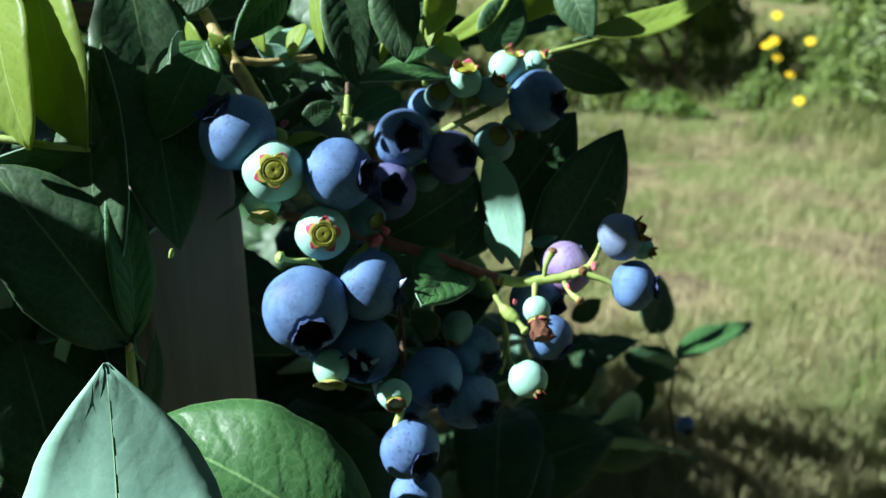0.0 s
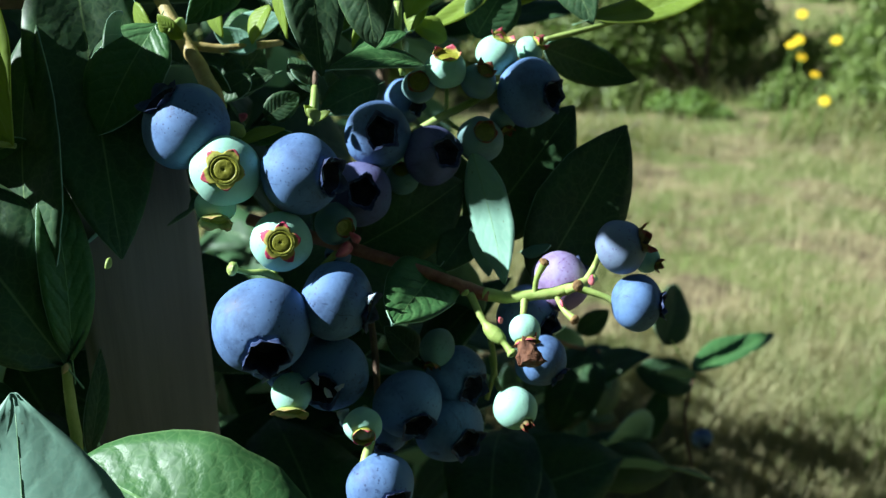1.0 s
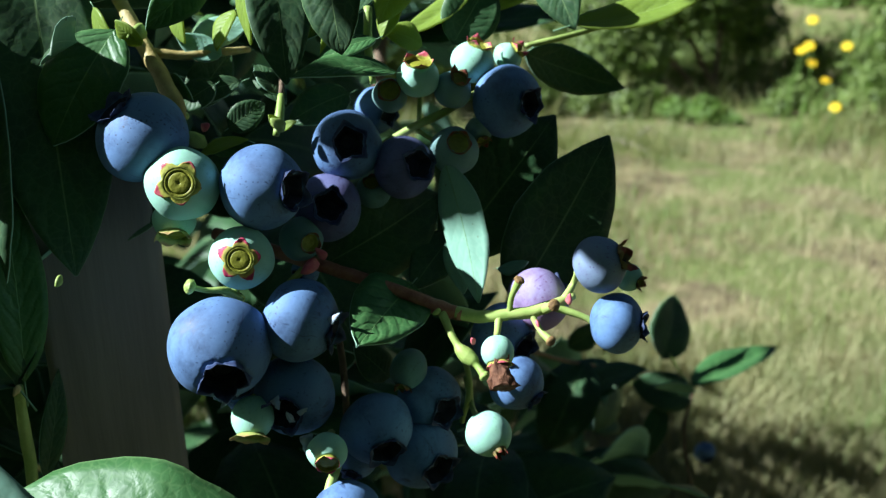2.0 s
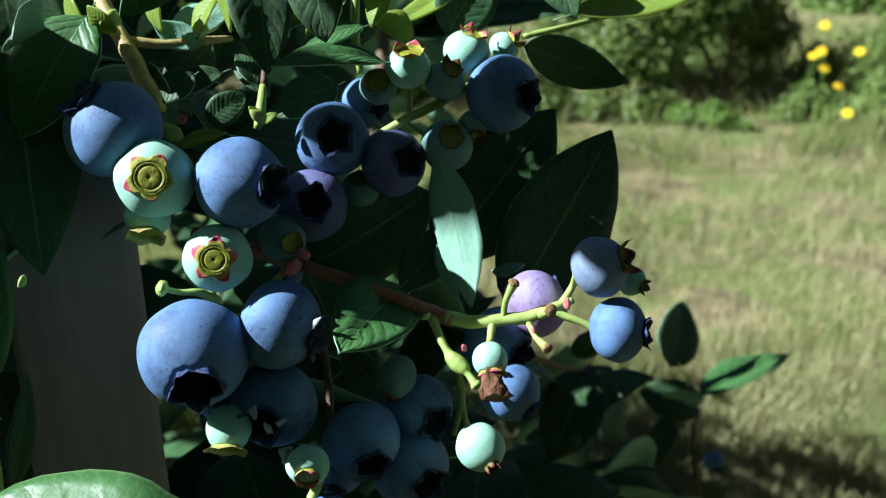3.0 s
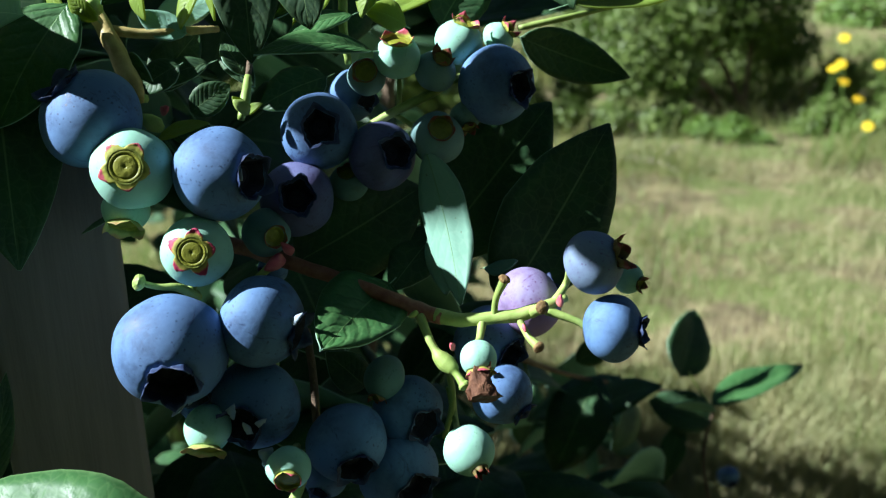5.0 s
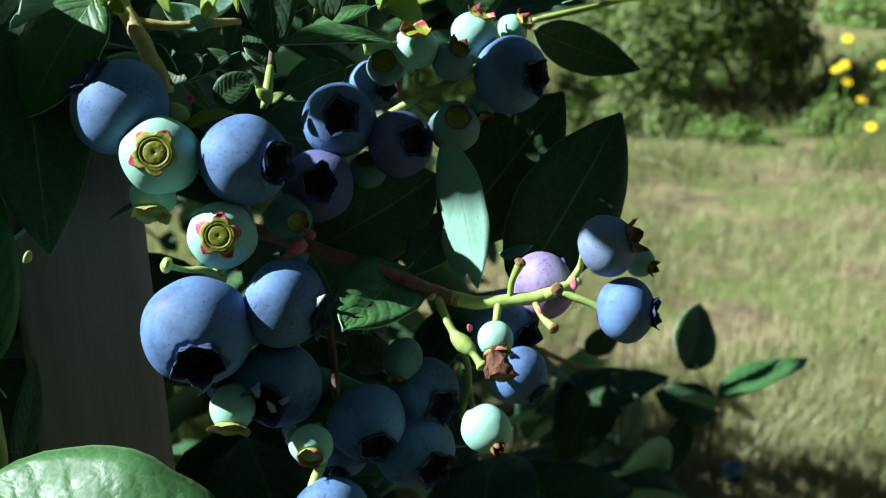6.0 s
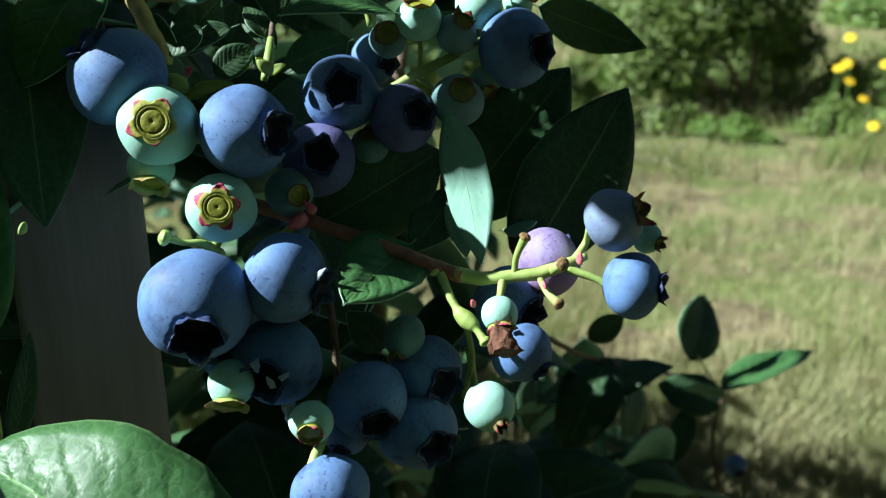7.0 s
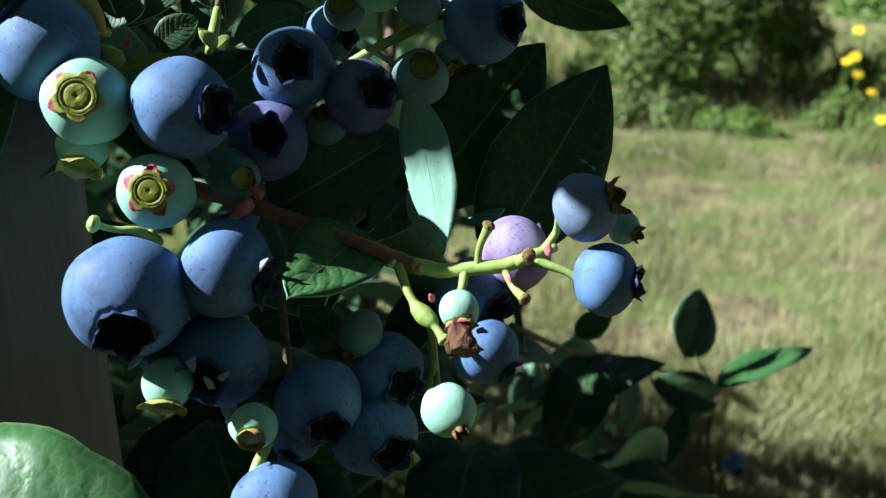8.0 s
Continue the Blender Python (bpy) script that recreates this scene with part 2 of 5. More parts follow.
SOIL = n.done(soil, 0.95, n.bump(n.noise(45.0, 6.0, 0.7, v), 0.8, 0.02), 0.15)


# ---------------------------------------------------------------- mesh helpers
def mesh_from(name, verts, faces, mats, uvs=None, slots=None, smooth=True):
    me = bpy.data.meshes.new(name)
    me.from_pydata([tuple(v) for v in verts], [], faces)
    for m in mats:
        me.materials.append(m)
    if uvs is not None:
        lay = me.uv_layers.new(name="UVMap")
        for loop in me.loops:
            lay.data[loop.index].uv = uvs[loop.vertex_index]
    if slots is not None:
        me.polygons.foreach_set("material_index", slots)
    if smooth:
        me.polygons.foreach_set("use_smooth", [True] * len(me.polygons))
    me.update()
    return me


def part(name, data, parent, label="", m=None):
    ob = new(name, data)
    ob.parent = parent
    if m is not None:
        ob.matrix_basis = m
    return tagged(ob, label)


def thing(name, at, label, category, group="", kind=""):
    ob = new(name)
    ob.empty_display_size = 0.01
    ob.matrix_basis = at if isinstance(at, Matrix) else Matrix.Translation(at)
    return tagged(ob, label, category, group, kind)


def facing(at, way, spin=0.0):
    return Matrix.Translation(at) @ Vector(way).to_track_quat("Z", "Y").to_matrix().to_4x4() @ Matrix.Rotation(radians(spin), 4, "Z")


def spline(pts, step=6):
    """A smooth line through a few points (and radii)."""
    p = [np.array(q, float) for q in pts]
    p = [2 * p[0] - p[1], *p, 2 * p[-1] - p[-2]]
    out = []
    for i in range(1, len(p) - 2):
        for k in range(step):
            t = k / step
            out.append(0.5 * (2 * p[i] + (p[i + 1] - p[i - 1]) * t + (2 * p[i - 1] - 5 * p[i] + 4 * p[i + 1] - p[i + 2]) * t * t
                              + (3 * p[i] - p[i - 1] - 3 * p[i + 1] + p[i + 2]) * t ** 3))
    out.append(p[-2])
    return out


def tube_data(name, pts, radii, mat, sides=10, knots=0.08, step=6):
    line = spline([(*q, r) for q, r in zip(pts, radii)], step)
    verts, faces = [], []
    last = None
    for i, q in enumerate(line):
        a = Vector(line[max(i - 1, 0)][:3])
        b = Vector(line[min(i + 1, len(line) - 1)][:3])
        way = (b - a).normalized()
        if last is None:
            last = way.orthogonal().normalized()
        last = (last - way * last.dot(way)).normalized()
        other = way.cross(last)
        for s in range(sides):
            an = 2 * math.pi * s / sides
            r = float(q[3]) * (1 + knots * noise.noise(Vector((q[0] * 400, q[1] * 400 + s * 0.9, q[2] * 400))))
            verts.append(Vector(q[:3]) + r * (math.cos(an) * last + math.sin(an) * other))
    rings = len(line)
    for i in range(rings - 1):
        for s in range(sides):
            t = (s + 1) % sides
            faces.append((i * sides + s, i * sides + t, (i + 1) * sides + t, (i + 1) * sides + s))
    faces += [tuple(range(sides - 1, -1, -1)), tuple((rings - 1) * sides + s for s in range(sides))]
    return mesh_from(name, verts, faces, [mat])


def tube(name, pts, radii, mat, parent, label="", sides=10, knots=0.08, step=6):
    """A round stem through world points, as a part whose parent stands unturned."""
    at = parent.matrix_basis.translation if parent else Vector()
    return part(name, tube_data(name, [Vector(q) - at for q in pts], radii, mat, sides, knots, step), parent, label)


# ---------------------------------------------------------------- leaves
def leaf_geometry(length, width, bend=0.12, fold=0.15, tipdrop=0.0, wave=0.04, twist=0.0, seed=0, fat=0.0, nu=16, nv=4, thick=0.0003):
    """A leaf along +Y with its upper side to +Z: a pointed oval, folded along the midrib."""
    verts, uvs, faces, slots = [], [], [], []
    row = 2 * nv + 1
    for layer in (1, -1):
        for i in range(nu + 1):
            u = i / nu
            ea, eb = 0.72 - 0.22 * fat, 0.95 - 0.35 * fat             # a pointed oval, widest below its middle
            half = 0.5 * width * u ** ea * (1 - u) ** eb / ((ea / (ea + eb)) ** ea * (eb / (ea + eb)) ** eb)
            half = max(half, width * 0.012)
            rim = 1 + 0.05 * noise.noise(Vector((u * 9, seed * 3.1, 0.0)))
            for j in range(-nv, nv + 1):
                v = j / nv
                x = half * v * rim
                z = bend * length * math.sin(math.pi * u) - tipdrop * length * u * u
                z += fold * abs(x) ** 1.0 - 0.5 * fold * x * x / max(half, 1e-5)
                z += wave * width * abs(v) * noise.noise(Vector((u * 4 + seed * 7.7, v * 1.2, seed * 1.3)))
                # the blade domes up between its side veins
                z += 0.012 * width * math.sin(2 * math.pi * (u * 8.5 - abs(v) * 2.2)) * (1 - abs(v)) * min(1, abs(v) * 4)
                a = twist * (u - 0.3)
                verts.append((x * math.cos(a) - z * math.sin(a), u * length, x * math.sin(a) + z * math.cos(a) + layer * thick * 0.5))
                uvs.append((0.5 + 0.5 * v, u))
    half_n = (nu + 1) * row
    for i in range(nu):
        for j in range(row - 1):
            a = i * row + j
            faces.append((a, a + 1, a + row + 1, a + row))
            slots.append(0)
            b = half_n + a
            faces.append((b, b + row, b + row + 1, b + 1))
            slots.append(1)
    ring = [j for j in range(row)] + [i * row + row - 1 for i in range(1, nu + 1)] + [nu * row + j for j in range(row - 2, -1, -1)] + [i * row for i in range(nu - 1, 0, -1)]
    for a, b in zip(ring, ring[1:] + ring[:1]):
        faces.append((a, half_n + a, half_n + b, b))
        slots.append(1)
    return verts, faces, uvs, slots


def leaf_pose(base, tip, tilt, under):
    base, tip = Vector(base), Vector(tip)
    y = (tip - base).normalized()
    z = FRONT - y * FRONT.dot(y)
    z = (z.normalized() if z.length > 0.05 else UP.cross(y).normalized()) * (-1 if under else 1)
    m = Matrix((y.cross(z), y, z)).transposed().to_4x4()
    return Matrix.Translation(base) @ m @ Matrix.Rotation(radians(tilt), 4, "Y")


leaf_count = [0]


def leaf(base, tip, width, tilt=0.0, under=False, bend=0.08, fold=0.15, tipdrop=0.0, wave=0.05, twist=0.0, fat=0.0, lighter=False, label="", stalk=0.12):
    """One leaf of the bush, from the end of its stalk to its tip; tilt turns it round its midrib."""
    leaf_count[0] += 1
    length = (Vector(tip) - Vector(base)).length
    v, f, uv, sl = leaf_geometry(length, width, bend, fold, tipdrop, wave, twist, leaf_count[0], fat)
    me = mesh_from("leaf", v, f, [LEAF_GLOW, LEAF_GLOW] if lighter is True else [LEAF_MID if lighter else LEAF_TOP, LEAF_UNDER], uv, sl)
    m = leaf_pose(base, tip, tilt, under)
    ob = part("leaf", me, bush, label, Matrix.Translation(-bush.matrix_basis.translation) @ m)
    # the midrib stands out on the under side
    rib = []
    for k in range(-2, 16):
        u = max(0.0, k / 16)
        w = 0.0022 * length * (1 - 0.05 * k) + 0.00006
        rib.append((Vector((0, length * (u if k > 0 else stalk * k / 2), bend * length * math.sin(math.pi * u) - tipdrop * length * u * u - 0.00008 - 0.2 * w)), w))
    part("midrib", tube_data("midrib", [q for q, _ in rib], [w for _, w in rib], RIB, 6, 0.0, 1), ob, "pale green midrib and stalk")
    return ob


# ---------------------------------------------------------------- berries
def mouth(ph, rc, k, star=1.0):
    """The rim of the calyx at the angle ph: a five-pointed, uneven opening."""
    rng = random.Random(k * 31 + 7)
    big = [rng.uniform(0.55, 1.35) for _ in range(5)]
    x = (ph * 5 / (2 * math.pi)) % 1.0
    lobe = (1 - abs(2 * x - 1)) ** 1.2 * big[int(ph * 5 / (2 * math.pi)) % 5]
    return rc * (1 + star * (0.24 * lobe - 0.1 + 0.09 * noise.noise(Vector((ph * 5, k * 2.3, 0)))))


def berry_body(r, squash, rc, mat, k, inner, deep, star):
    seg, dish, rings = 60, 5, 22
    verts, faces, slots = [], [], []
    for i in range(dish + rings + 1):
        for s in range(seg):
            ph = 2 * math.pi * s / seg
            edge = math.asin(min(0.95, mouth(ph, rc, k, star)))
            th = edge * i / dish if i <= dish else edge + (math.pi - edge) * (i - dish) / rings
            d = Vector((math.sin(th) * math.cos(ph), math.sin(th) * math.sin(ph), math.cos(th)))
            q = d * r * (1 + 0.05 * noise.noise(d * 1.2 + Vector((k * 1.7, 0, 0))) + 0.008 * math.cos(5 * ph) * math.sin(th) ** 2)
            q.z *= squash
            if i < dish:                                   # the dish inside the calyx
                q.z -= deep * r * (1 - (i / dish) ** 2) ** 0.6
                if i == dish - 1:
                    q.z -= 0.25 * deep * r
            elif i < dish + 4:                             # the skin swells a little towards the rim
                q *= 1 + 0.02 * (1 - (i - dish) / 4)
            if d.z < 0:                                    # the dimple at the stalk
                q.z += 0.1 * r * math.exp(-(math.sin(th) / 0.22) ** 2)
            verts.append(q)
    for i in range(dish + rings):
        for s in range(seg):
            t = (s + 1) % seg
            faces.append((i * seg + s, (i + 1) * seg + s, (i + 1) * seg + t, i * seg + t))
            slots.append(1 if i < dish else 0)
    return mesh_from("body", verts, faces, [mat, inner], None, slots)


def crown(r, squash, rc, tall, flare, mats, k, deep=0.7, star=1.0):
    """Five ragged calyx lobes that stand round the mouth of the dish."""
    seg, rows = 60, 5
    verts, uvs, faces, slots = [], [], [], []
    rng = random.Random(k)
    big = [rng.uniform(0.6, 1.3) for _ in range(5)]
    lean = [rng.uniform(-0.35, 0.5) for _ in range(5)]
    for side in (0, 1):
        for i in range(rows + 1):
            s = i / rows
            for j in range(seg):
                ph = 2 * math.pi * j / seg
                x = (ph * 5 / (2 * math.pi)) % 1.0
                w = int(ph * 5 / (2 * math.pi)) % 5
                lobe = (1 - abs(2 * x - 1)) ** 0.9
                hh = tall * r * ((1 - deep) * 0.6 + deep * 1.15 * lobe * big[w]) * (1 + 0.2 * noise.noise(Vector((ph * 4, k, 0))) + 0.2 * noise.noise(Vector((ph * 13, k, 3))))
                m_ = mouth(ph, rc, k, star)
                rho = r * m_ * (1.0 + (flare + lean[w] * lobe * 0.4) * s * s) - (0.03 * r * (1 - 0.6 * s) if side else -0.004 * r)
                z = r * squash * math.sqrt(max(0.02, 1 - m_ * m_)) - (0.2 if side else 0.03) * r * (1 - s)
                verts.append((rho * math.cos(ph), rho * math.sin(ph), z + hh * s * (1 - 0.25 * max(0, flare + lean[w] * lobe * 0.4) * s)))
                uvs.append((ph, s * (0.35 + 0.65 * lobe)))
    half = (rows + 1) * seg
    for i in range(rows):
        for j in range(seg):
            t = (j + 1) % seg
            faces.append((i * seg + j, i * seg + t, (i + 1) * seg + t, (i + 1) * seg + j))
            faces.append((half + i * seg + j, half + (i + 1) * seg + j, half + (i + 1) * seg + t, half + i * seg + t))
            slots += [0, 1]
    for j in range(seg):
        t = (j + 1) % seg
        faces.append((rows * seg + j, rows * seg + t, half + rows * seg + t, half + rows * seg + j))
        slots.append(0)
    return mesh_from("calyx", verts, faces, mats, uvs, slots)


def star_crown(r, squash, rc, mat, k, reach):
    """The open crown of an unripe berry: a five-pointed star of thin lobes laid back on the skin, their tips curling up."""
    seg, rows = 80, 5
    rng = random.Random(k * 13 + 1)
    big = [rng.uniform(0.65, 1.35) for _ in range(5)]
    curl = [rng.uniform(0.2, 1.0) for _ in range(5)]
    verts, uvs, faces = [], [], []
    for side in (0, 1):
        for i in range(rows + 1):
            s = i / rows
            for j in range(seg):
                ph = 2 * math.pi * j / seg
                x = (ph * 5 / (2 * math.pi)) % 1.0
                w = int(ph * 5 / (2 * math.pi)) % 5
                lobe = max(0.0, 1.08 * (1 - abs(2 * x - 1)) - 0.08) ** 0.85 * big[w]
                wide = rc * (0.9 + s * (0.16 + reach * lobe * (1 + 0.25 * noise.noise(Vector((ph * 9, k, 1))))))
                z = r * squash * math.sqrt(max(0.05, 1 - wide * wide)) + r * (0.035 + 0.02 * math.sin(math.pi * s) + 0.16 * curl[w] * lobe * s ** 3) - (0.035 * r if side else 0)
                verts.append((r * wide * math.cos(ph), r * wide * math.sin(ph), z))
                uvs.append((ph, s * (0.3 + 0.55 * lobe)))
    half = (rows + 1) * seg
    for i in range(rows):
        for j in range(seg):
            t = (j + 1) % seg
            faces.append((i * seg + j, (i + 1) * seg + j, (i + 1) * seg + t, i * seg + t))
            faces.append((half + i * seg + j, half + i * seg + t, half + (i + 1) * seg + t, half + (i + 1) * seg + j))
    for a in (0, rows * seg):
        for j in range(seg):
            t = (j + 1) % seg
            faces.append((a + j, a + t, half + a + t, half + a + j) if a == 0 else (a + j, half + a + j, half + a + t, a + t))
    return mesh_from("calyx", verts, faces, [mat], uvs)


def disc_mesh(r, squash, rc, mat, sunk=0.0):
    """The round floor of the crown, with a groove round it and the scar of the style in its middle."""
    z0 = r * squash * math.sqrt(1 - rc * rc) - sunk * r
    prof = [(0.0, -0.02), (0.05, -0.015), (0.08, 0.004), (0.14, 0.012), (0.3, 0.02), (0.6, 0.015), (0.68, 0.006), (0.71, -0.016), (0.74, -0.016), (0.77, 0.008), (0.9, 0.02), (1.0, 0.0)]
    seg = 32
    verts, faces = [], []
    for rho, z in prof:
        for s in range(seg):
            ph = 2 * math.pi * s / seg
            verts.append((max(rho, 0.004) * rc * r * math.cos(ph), max(rho, 0.004) * rc * r * math.sin(ph), z0 + (z - 0.02) * r))
    for i in range(len(prof) - 1):
        for s in range(seg):
            t = (s + 1) % seg
            faces.append((i * seg + s, (i + 1) * seg + s, (i + 1) * seg + t, i * seg + t))
    faces.append(tuple(range(seg)))
    return mesh_from("disc", verts, faces, [mat])


SKINS = {"unripe_shaded": UNRIPE_SHADED, "ripe": RIPE, "dusky": DUSKY, "purple": PURPLE, "blush": BLUSH, "unripe": UNRIPE}
WORDS = {"unripe_shaded": "unripe berry darkened in its skin colour for the shade", "dusky": "dark purple-blue berry with thin bloom", "ripe": "ripe blue berry with a waxy bloom", "purple": "half-ripe purple berry with a dull bloom",
         "blush": "pale blue berry just turning ripe", "unripe": "small unripe pale green berry"}
berry_count = [0]
lit, shaded = [], []


def berry(at, r, way, skin="ripe", rc=0.42, tall=0.24, flare=0.25, squash=0.88, label="", calyx=None, stem=None, deep=0.7, spin=None, sunlit=False, flat=0.0):
    """One berry; way points out of its calyx; stem lists the points of its stalk towards the twig."""
    berry_count[0] += 1
    k = berry_count[0]
    green = skin in ("unripe", "unripe_shaded")
    m = facing(at, way, (k * 47) % 360 if spin is None else spin)
    top = thing("blueberry", m, label or WORDS[skin] + " hanging in the cluster", "blueberry", "berries on the bush")
    words = {CALYX_PINK: "yellow crown with crimson lobes", CALYX_GREEN: "yellow-green crown with pink lobes", CALYX_DRY: "dry brownish crown", CALYX_BELL: "yellow-green flared crown", CALYX_RIPE: "dark blue ragged crown"}
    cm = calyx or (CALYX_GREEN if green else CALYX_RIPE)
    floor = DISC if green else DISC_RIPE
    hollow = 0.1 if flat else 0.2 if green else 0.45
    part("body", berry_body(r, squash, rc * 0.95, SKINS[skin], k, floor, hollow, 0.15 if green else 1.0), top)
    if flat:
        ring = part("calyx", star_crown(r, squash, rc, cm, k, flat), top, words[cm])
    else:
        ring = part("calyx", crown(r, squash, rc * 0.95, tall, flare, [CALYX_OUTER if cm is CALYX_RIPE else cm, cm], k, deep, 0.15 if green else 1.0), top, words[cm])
    part("disc", disc_mesh(r, squash, rc * (0.95 if green else 0.62), floor, -0.05 if flat else 0.12 if green else 0.3), ring, "olive disc inside the crown" if green else "hollow inside the crown, coloured near black for its shade")
    if stem:
        inv = m.inverted()
        start = Vector((0, 0, -r * squash * 0.9))
        pts = [start] + [inv @ Vector(q) for q in stem]
        part("stalk", tube_data("stalk", pts, [0.0006] + [0.00058] * (len(stem) - 1) + [0.0008], GREEN_WOOD, 8), top, "thin yellow-green stalk")
    if sunlit:
        lit.append((Vector(at), r * 0.8))
    else:
        shaded.append((Vector(at), r))
    return top


# ---------------------------------------------------------------- ground
verts, faces = [], []
xs = sorted({round(s * 1.16 ** k * 0.25 - s * 0.25, 4) for k in range(46) for s in (1, -1)})
ys = xs
for y in ys:
    for x in xs:
        far = math.hypot(x, y - 1.5)
        verts.append((x + 0.5, y + 1.5, 0.025 * noise.noise(Vector((x * 1.7, y * 1.7, 0))) + min(0.15 * far, 0.4) * noise.noise(Vector((x * 0.13, y * 0.13, 4))) * (1 if far > 5 else far / 5)))
w = len(xs)
for j in range(len(ys) - 1):
    for i in range(w - 1):
        faces.append((j * w + i, j * w + i + 1, (j + 1) * w + i + 1, (j + 1) * w + i))
ground = tagged(new("ground", mesh_from("ground", verts, faces, [SOIL])), "dry meadow soil with thatch and bare patches", "ground", kind="structure")


def blades(name, spots, tall, wide, mat, seed, lean=0.5):
    """Many bent grass blades in one mesh; spots are (x, y)."""
    rng = random.Random(seed)
    verts, faces = [], []
    for x, y in spots:
        h = tall * rng.uniform(0.4, 1.2)
        a = rng.uniform(0, 2 * math.pi)
        b = rng.uniform(0, 2 * math.pi)
        lx, ly = math.cos(b) * lean * h * rng.random(), math.sin(b) * lean * h * rng.random()
        dx, dy = math.cos(a) * wide * 0.5, math.sin(a) * wide * 0.5
        k = len(verts)
        for s, q in ((0.0, 1.0), (0.5, 0.75)):
            cxp, cyp, z = x + lx * s * s, y + ly * s * s, h * s * (1 - 0.25 * s) - 0.01
            verts += [(cxp - dx * q, cyp - dy * q, z), (cxp + dx * q, cyp + dy * q, z)]
        verts.append((x + lx, y + ly, h * 0.8))
        faces += [(k, k + 1, k + 3, k + 2), (k + 2, k + 3, k + 4)]
    return mesh_from(name, verts, faces, [mat], smooth=False)


rng = random.Random(5)
dry, fresh = [], []
while len(dry) < 100000:
    y = 0.6 + 8.0 * rng.random() ** 2.0
    x = rng.uniform(-0.55, 0.75) * (y + 0.4) + 0.05 * y
    c = noise.noise(Vector((x * 2.4, y * 2.4, 7.0)))
    if rng.random() < (0.55 + 0.9 * c) * (1.0 if y < 2.7 else 0.45):
        dry.append((x, y))
while len(fresh) < 40000:
    y = 0.6 + 8.0 * rng.random() ** 1.8
    x = rng.uniform(-0.55, 0.75) * (y + 0.4) + 0.05 * y
    c = noise.noise(Vector((x * 1.6, y * 1.6, 21.0)))
    if rng.random() < 0.04 + 3.2 * c + (0.5 if y > 2.5 else 0.0):
        fresh.append((x, y))
tall = []
while len(tall) < 6000:
    y = rng.gauss(2.64, 0.22)
    x = rng.uniform(-1.4, 2.2)
    if noise.noise(Vector((x * 3.1, y * 3.1, 33.0))) > 0.05 and y > 2.15:
        tall.append((x, y))
tagged(new("tall_grass", blades("tall_grass", tall, 0.14, 0.003, WEED, 3, 0.9)), "taller green grass along the shrubs", "grass", kind="stuff")
tagged(new("dry_grass", blades("dry_grass", dry, 0.052, 0.0022, STRAW, 1, 0.75)), "straw-coloured dry grass of the meadow", "grass", kind="stuff")
stalks = []
while len(stalks) < 4200:
    y = 0.8 + 2.4 * rng.random() ** 1.2
    x = rng.uniform(-0.4, 0.75) * (y + 0.3)
    if noise.noise(Vector((x * 3.3, y * 3.3, 51.0))) > 0.1:
        stalks.append((x, y))
tagged(new("straw_stalks", blades("straw_stalks", stalks, 0.085, 0.002, PALE_STRAW, 4, 0.5)), "bleached seed stalks standing over the dry grass", "grass", kind="stuff")
tagged(new("green_grass", blades("green_grass", fresh, 0.062, 0.0026, GREEN_GRASS, 2, 0.6)), "fresh green grass tufts among the straw", "grass", kind="stuff")


rough = []
while len(rough) < 9000:
    y = 3.3 + 6.5 * rng.random()
    x = rng.uniform(-0.2, 0.85) * y
    if noise.noise(Vector((x * 1.1, y * 1.1, 71.0))) > -0.15:
        rough.append((x, y))
tagged(new("rough_grass", blades("rough_grass", rough, 0.22, 0.012, WEED, 6, 0.7)), "rough green grass beyond the shrubs", "grass", kind="stuff")


# ---------------------------------------------------------------- shrubs behind the meadow
def leaf_cloud(name, lumps, count, size, mat, seed):
    """Small folded leaves spread over and inside a few lumps (centre, radius)."""
    rng = random.Random(seed)
    verts, faces = [], []
    weights = [r * r for _, r in lumps]
    for _ in range(count):
        c, r = rng.choices(lumps, weights)[0]
        d = Vector((rng.gauss(0, 1), rng.gauss(0, 1), rng.gauss(0, 1))).normalized()
        q = Vector(c) + Vector((d.x, d.y, d.z * 0.85)) * r * (0.55 + 0.5 * rng.random()) * (1 + 0.35 * noise.noise(d * 2.3 + Vector(c)))
        if q.z < 0.02:
            continue
        n_ = (d + Vector((rng.gauss(0, .6), rng.gauss(0, .6), rng.gauss(0.5, .6)))).normalized()
        t = n_.orthogonal().normalized()
        t = Matrix.Rotation(rng.uniform(0, 6.28), 3, n_) @ t
        b = n_.cross(t)
        s = size * rng.uniform(0.6, 1.3)
        k = len(verts)
        verts += [q - t * s, q + b * s * 0.42 + n_ * s * 0.15, q + t * s, q - b * s * 0.42 + n_ * s * 0.15, q]
        faces += [(k, k + 1, k + 4), (k + 1, k + 2, k + 4), (k + 2, k + 3, k + 4), (k + 3, k, k + 4)]
    return mesh_from(name, verts, faces, [mat], smooth=False)


def shrub(at, lumps, count, size, mat, seed, label):
    top = thing("shrub", at, label, "shrub", "shrubs behind the meadow")
    rng = random.Random(seed)
    for c, r in lumps[:4]:
        part("stem", tube_data("stem", [(rng.uniform(-.05, .05), rng.uniform(-.05, .05), -0.02), (c[0] * 0.5, c[1] * 0.5, c[2] * 0.55), c], [0.014, 0.01, 0.004], CANE, 7), top)
    part("crown", leaf_cloud("crown", lumps, count, size, mat, seed), top)
    return top


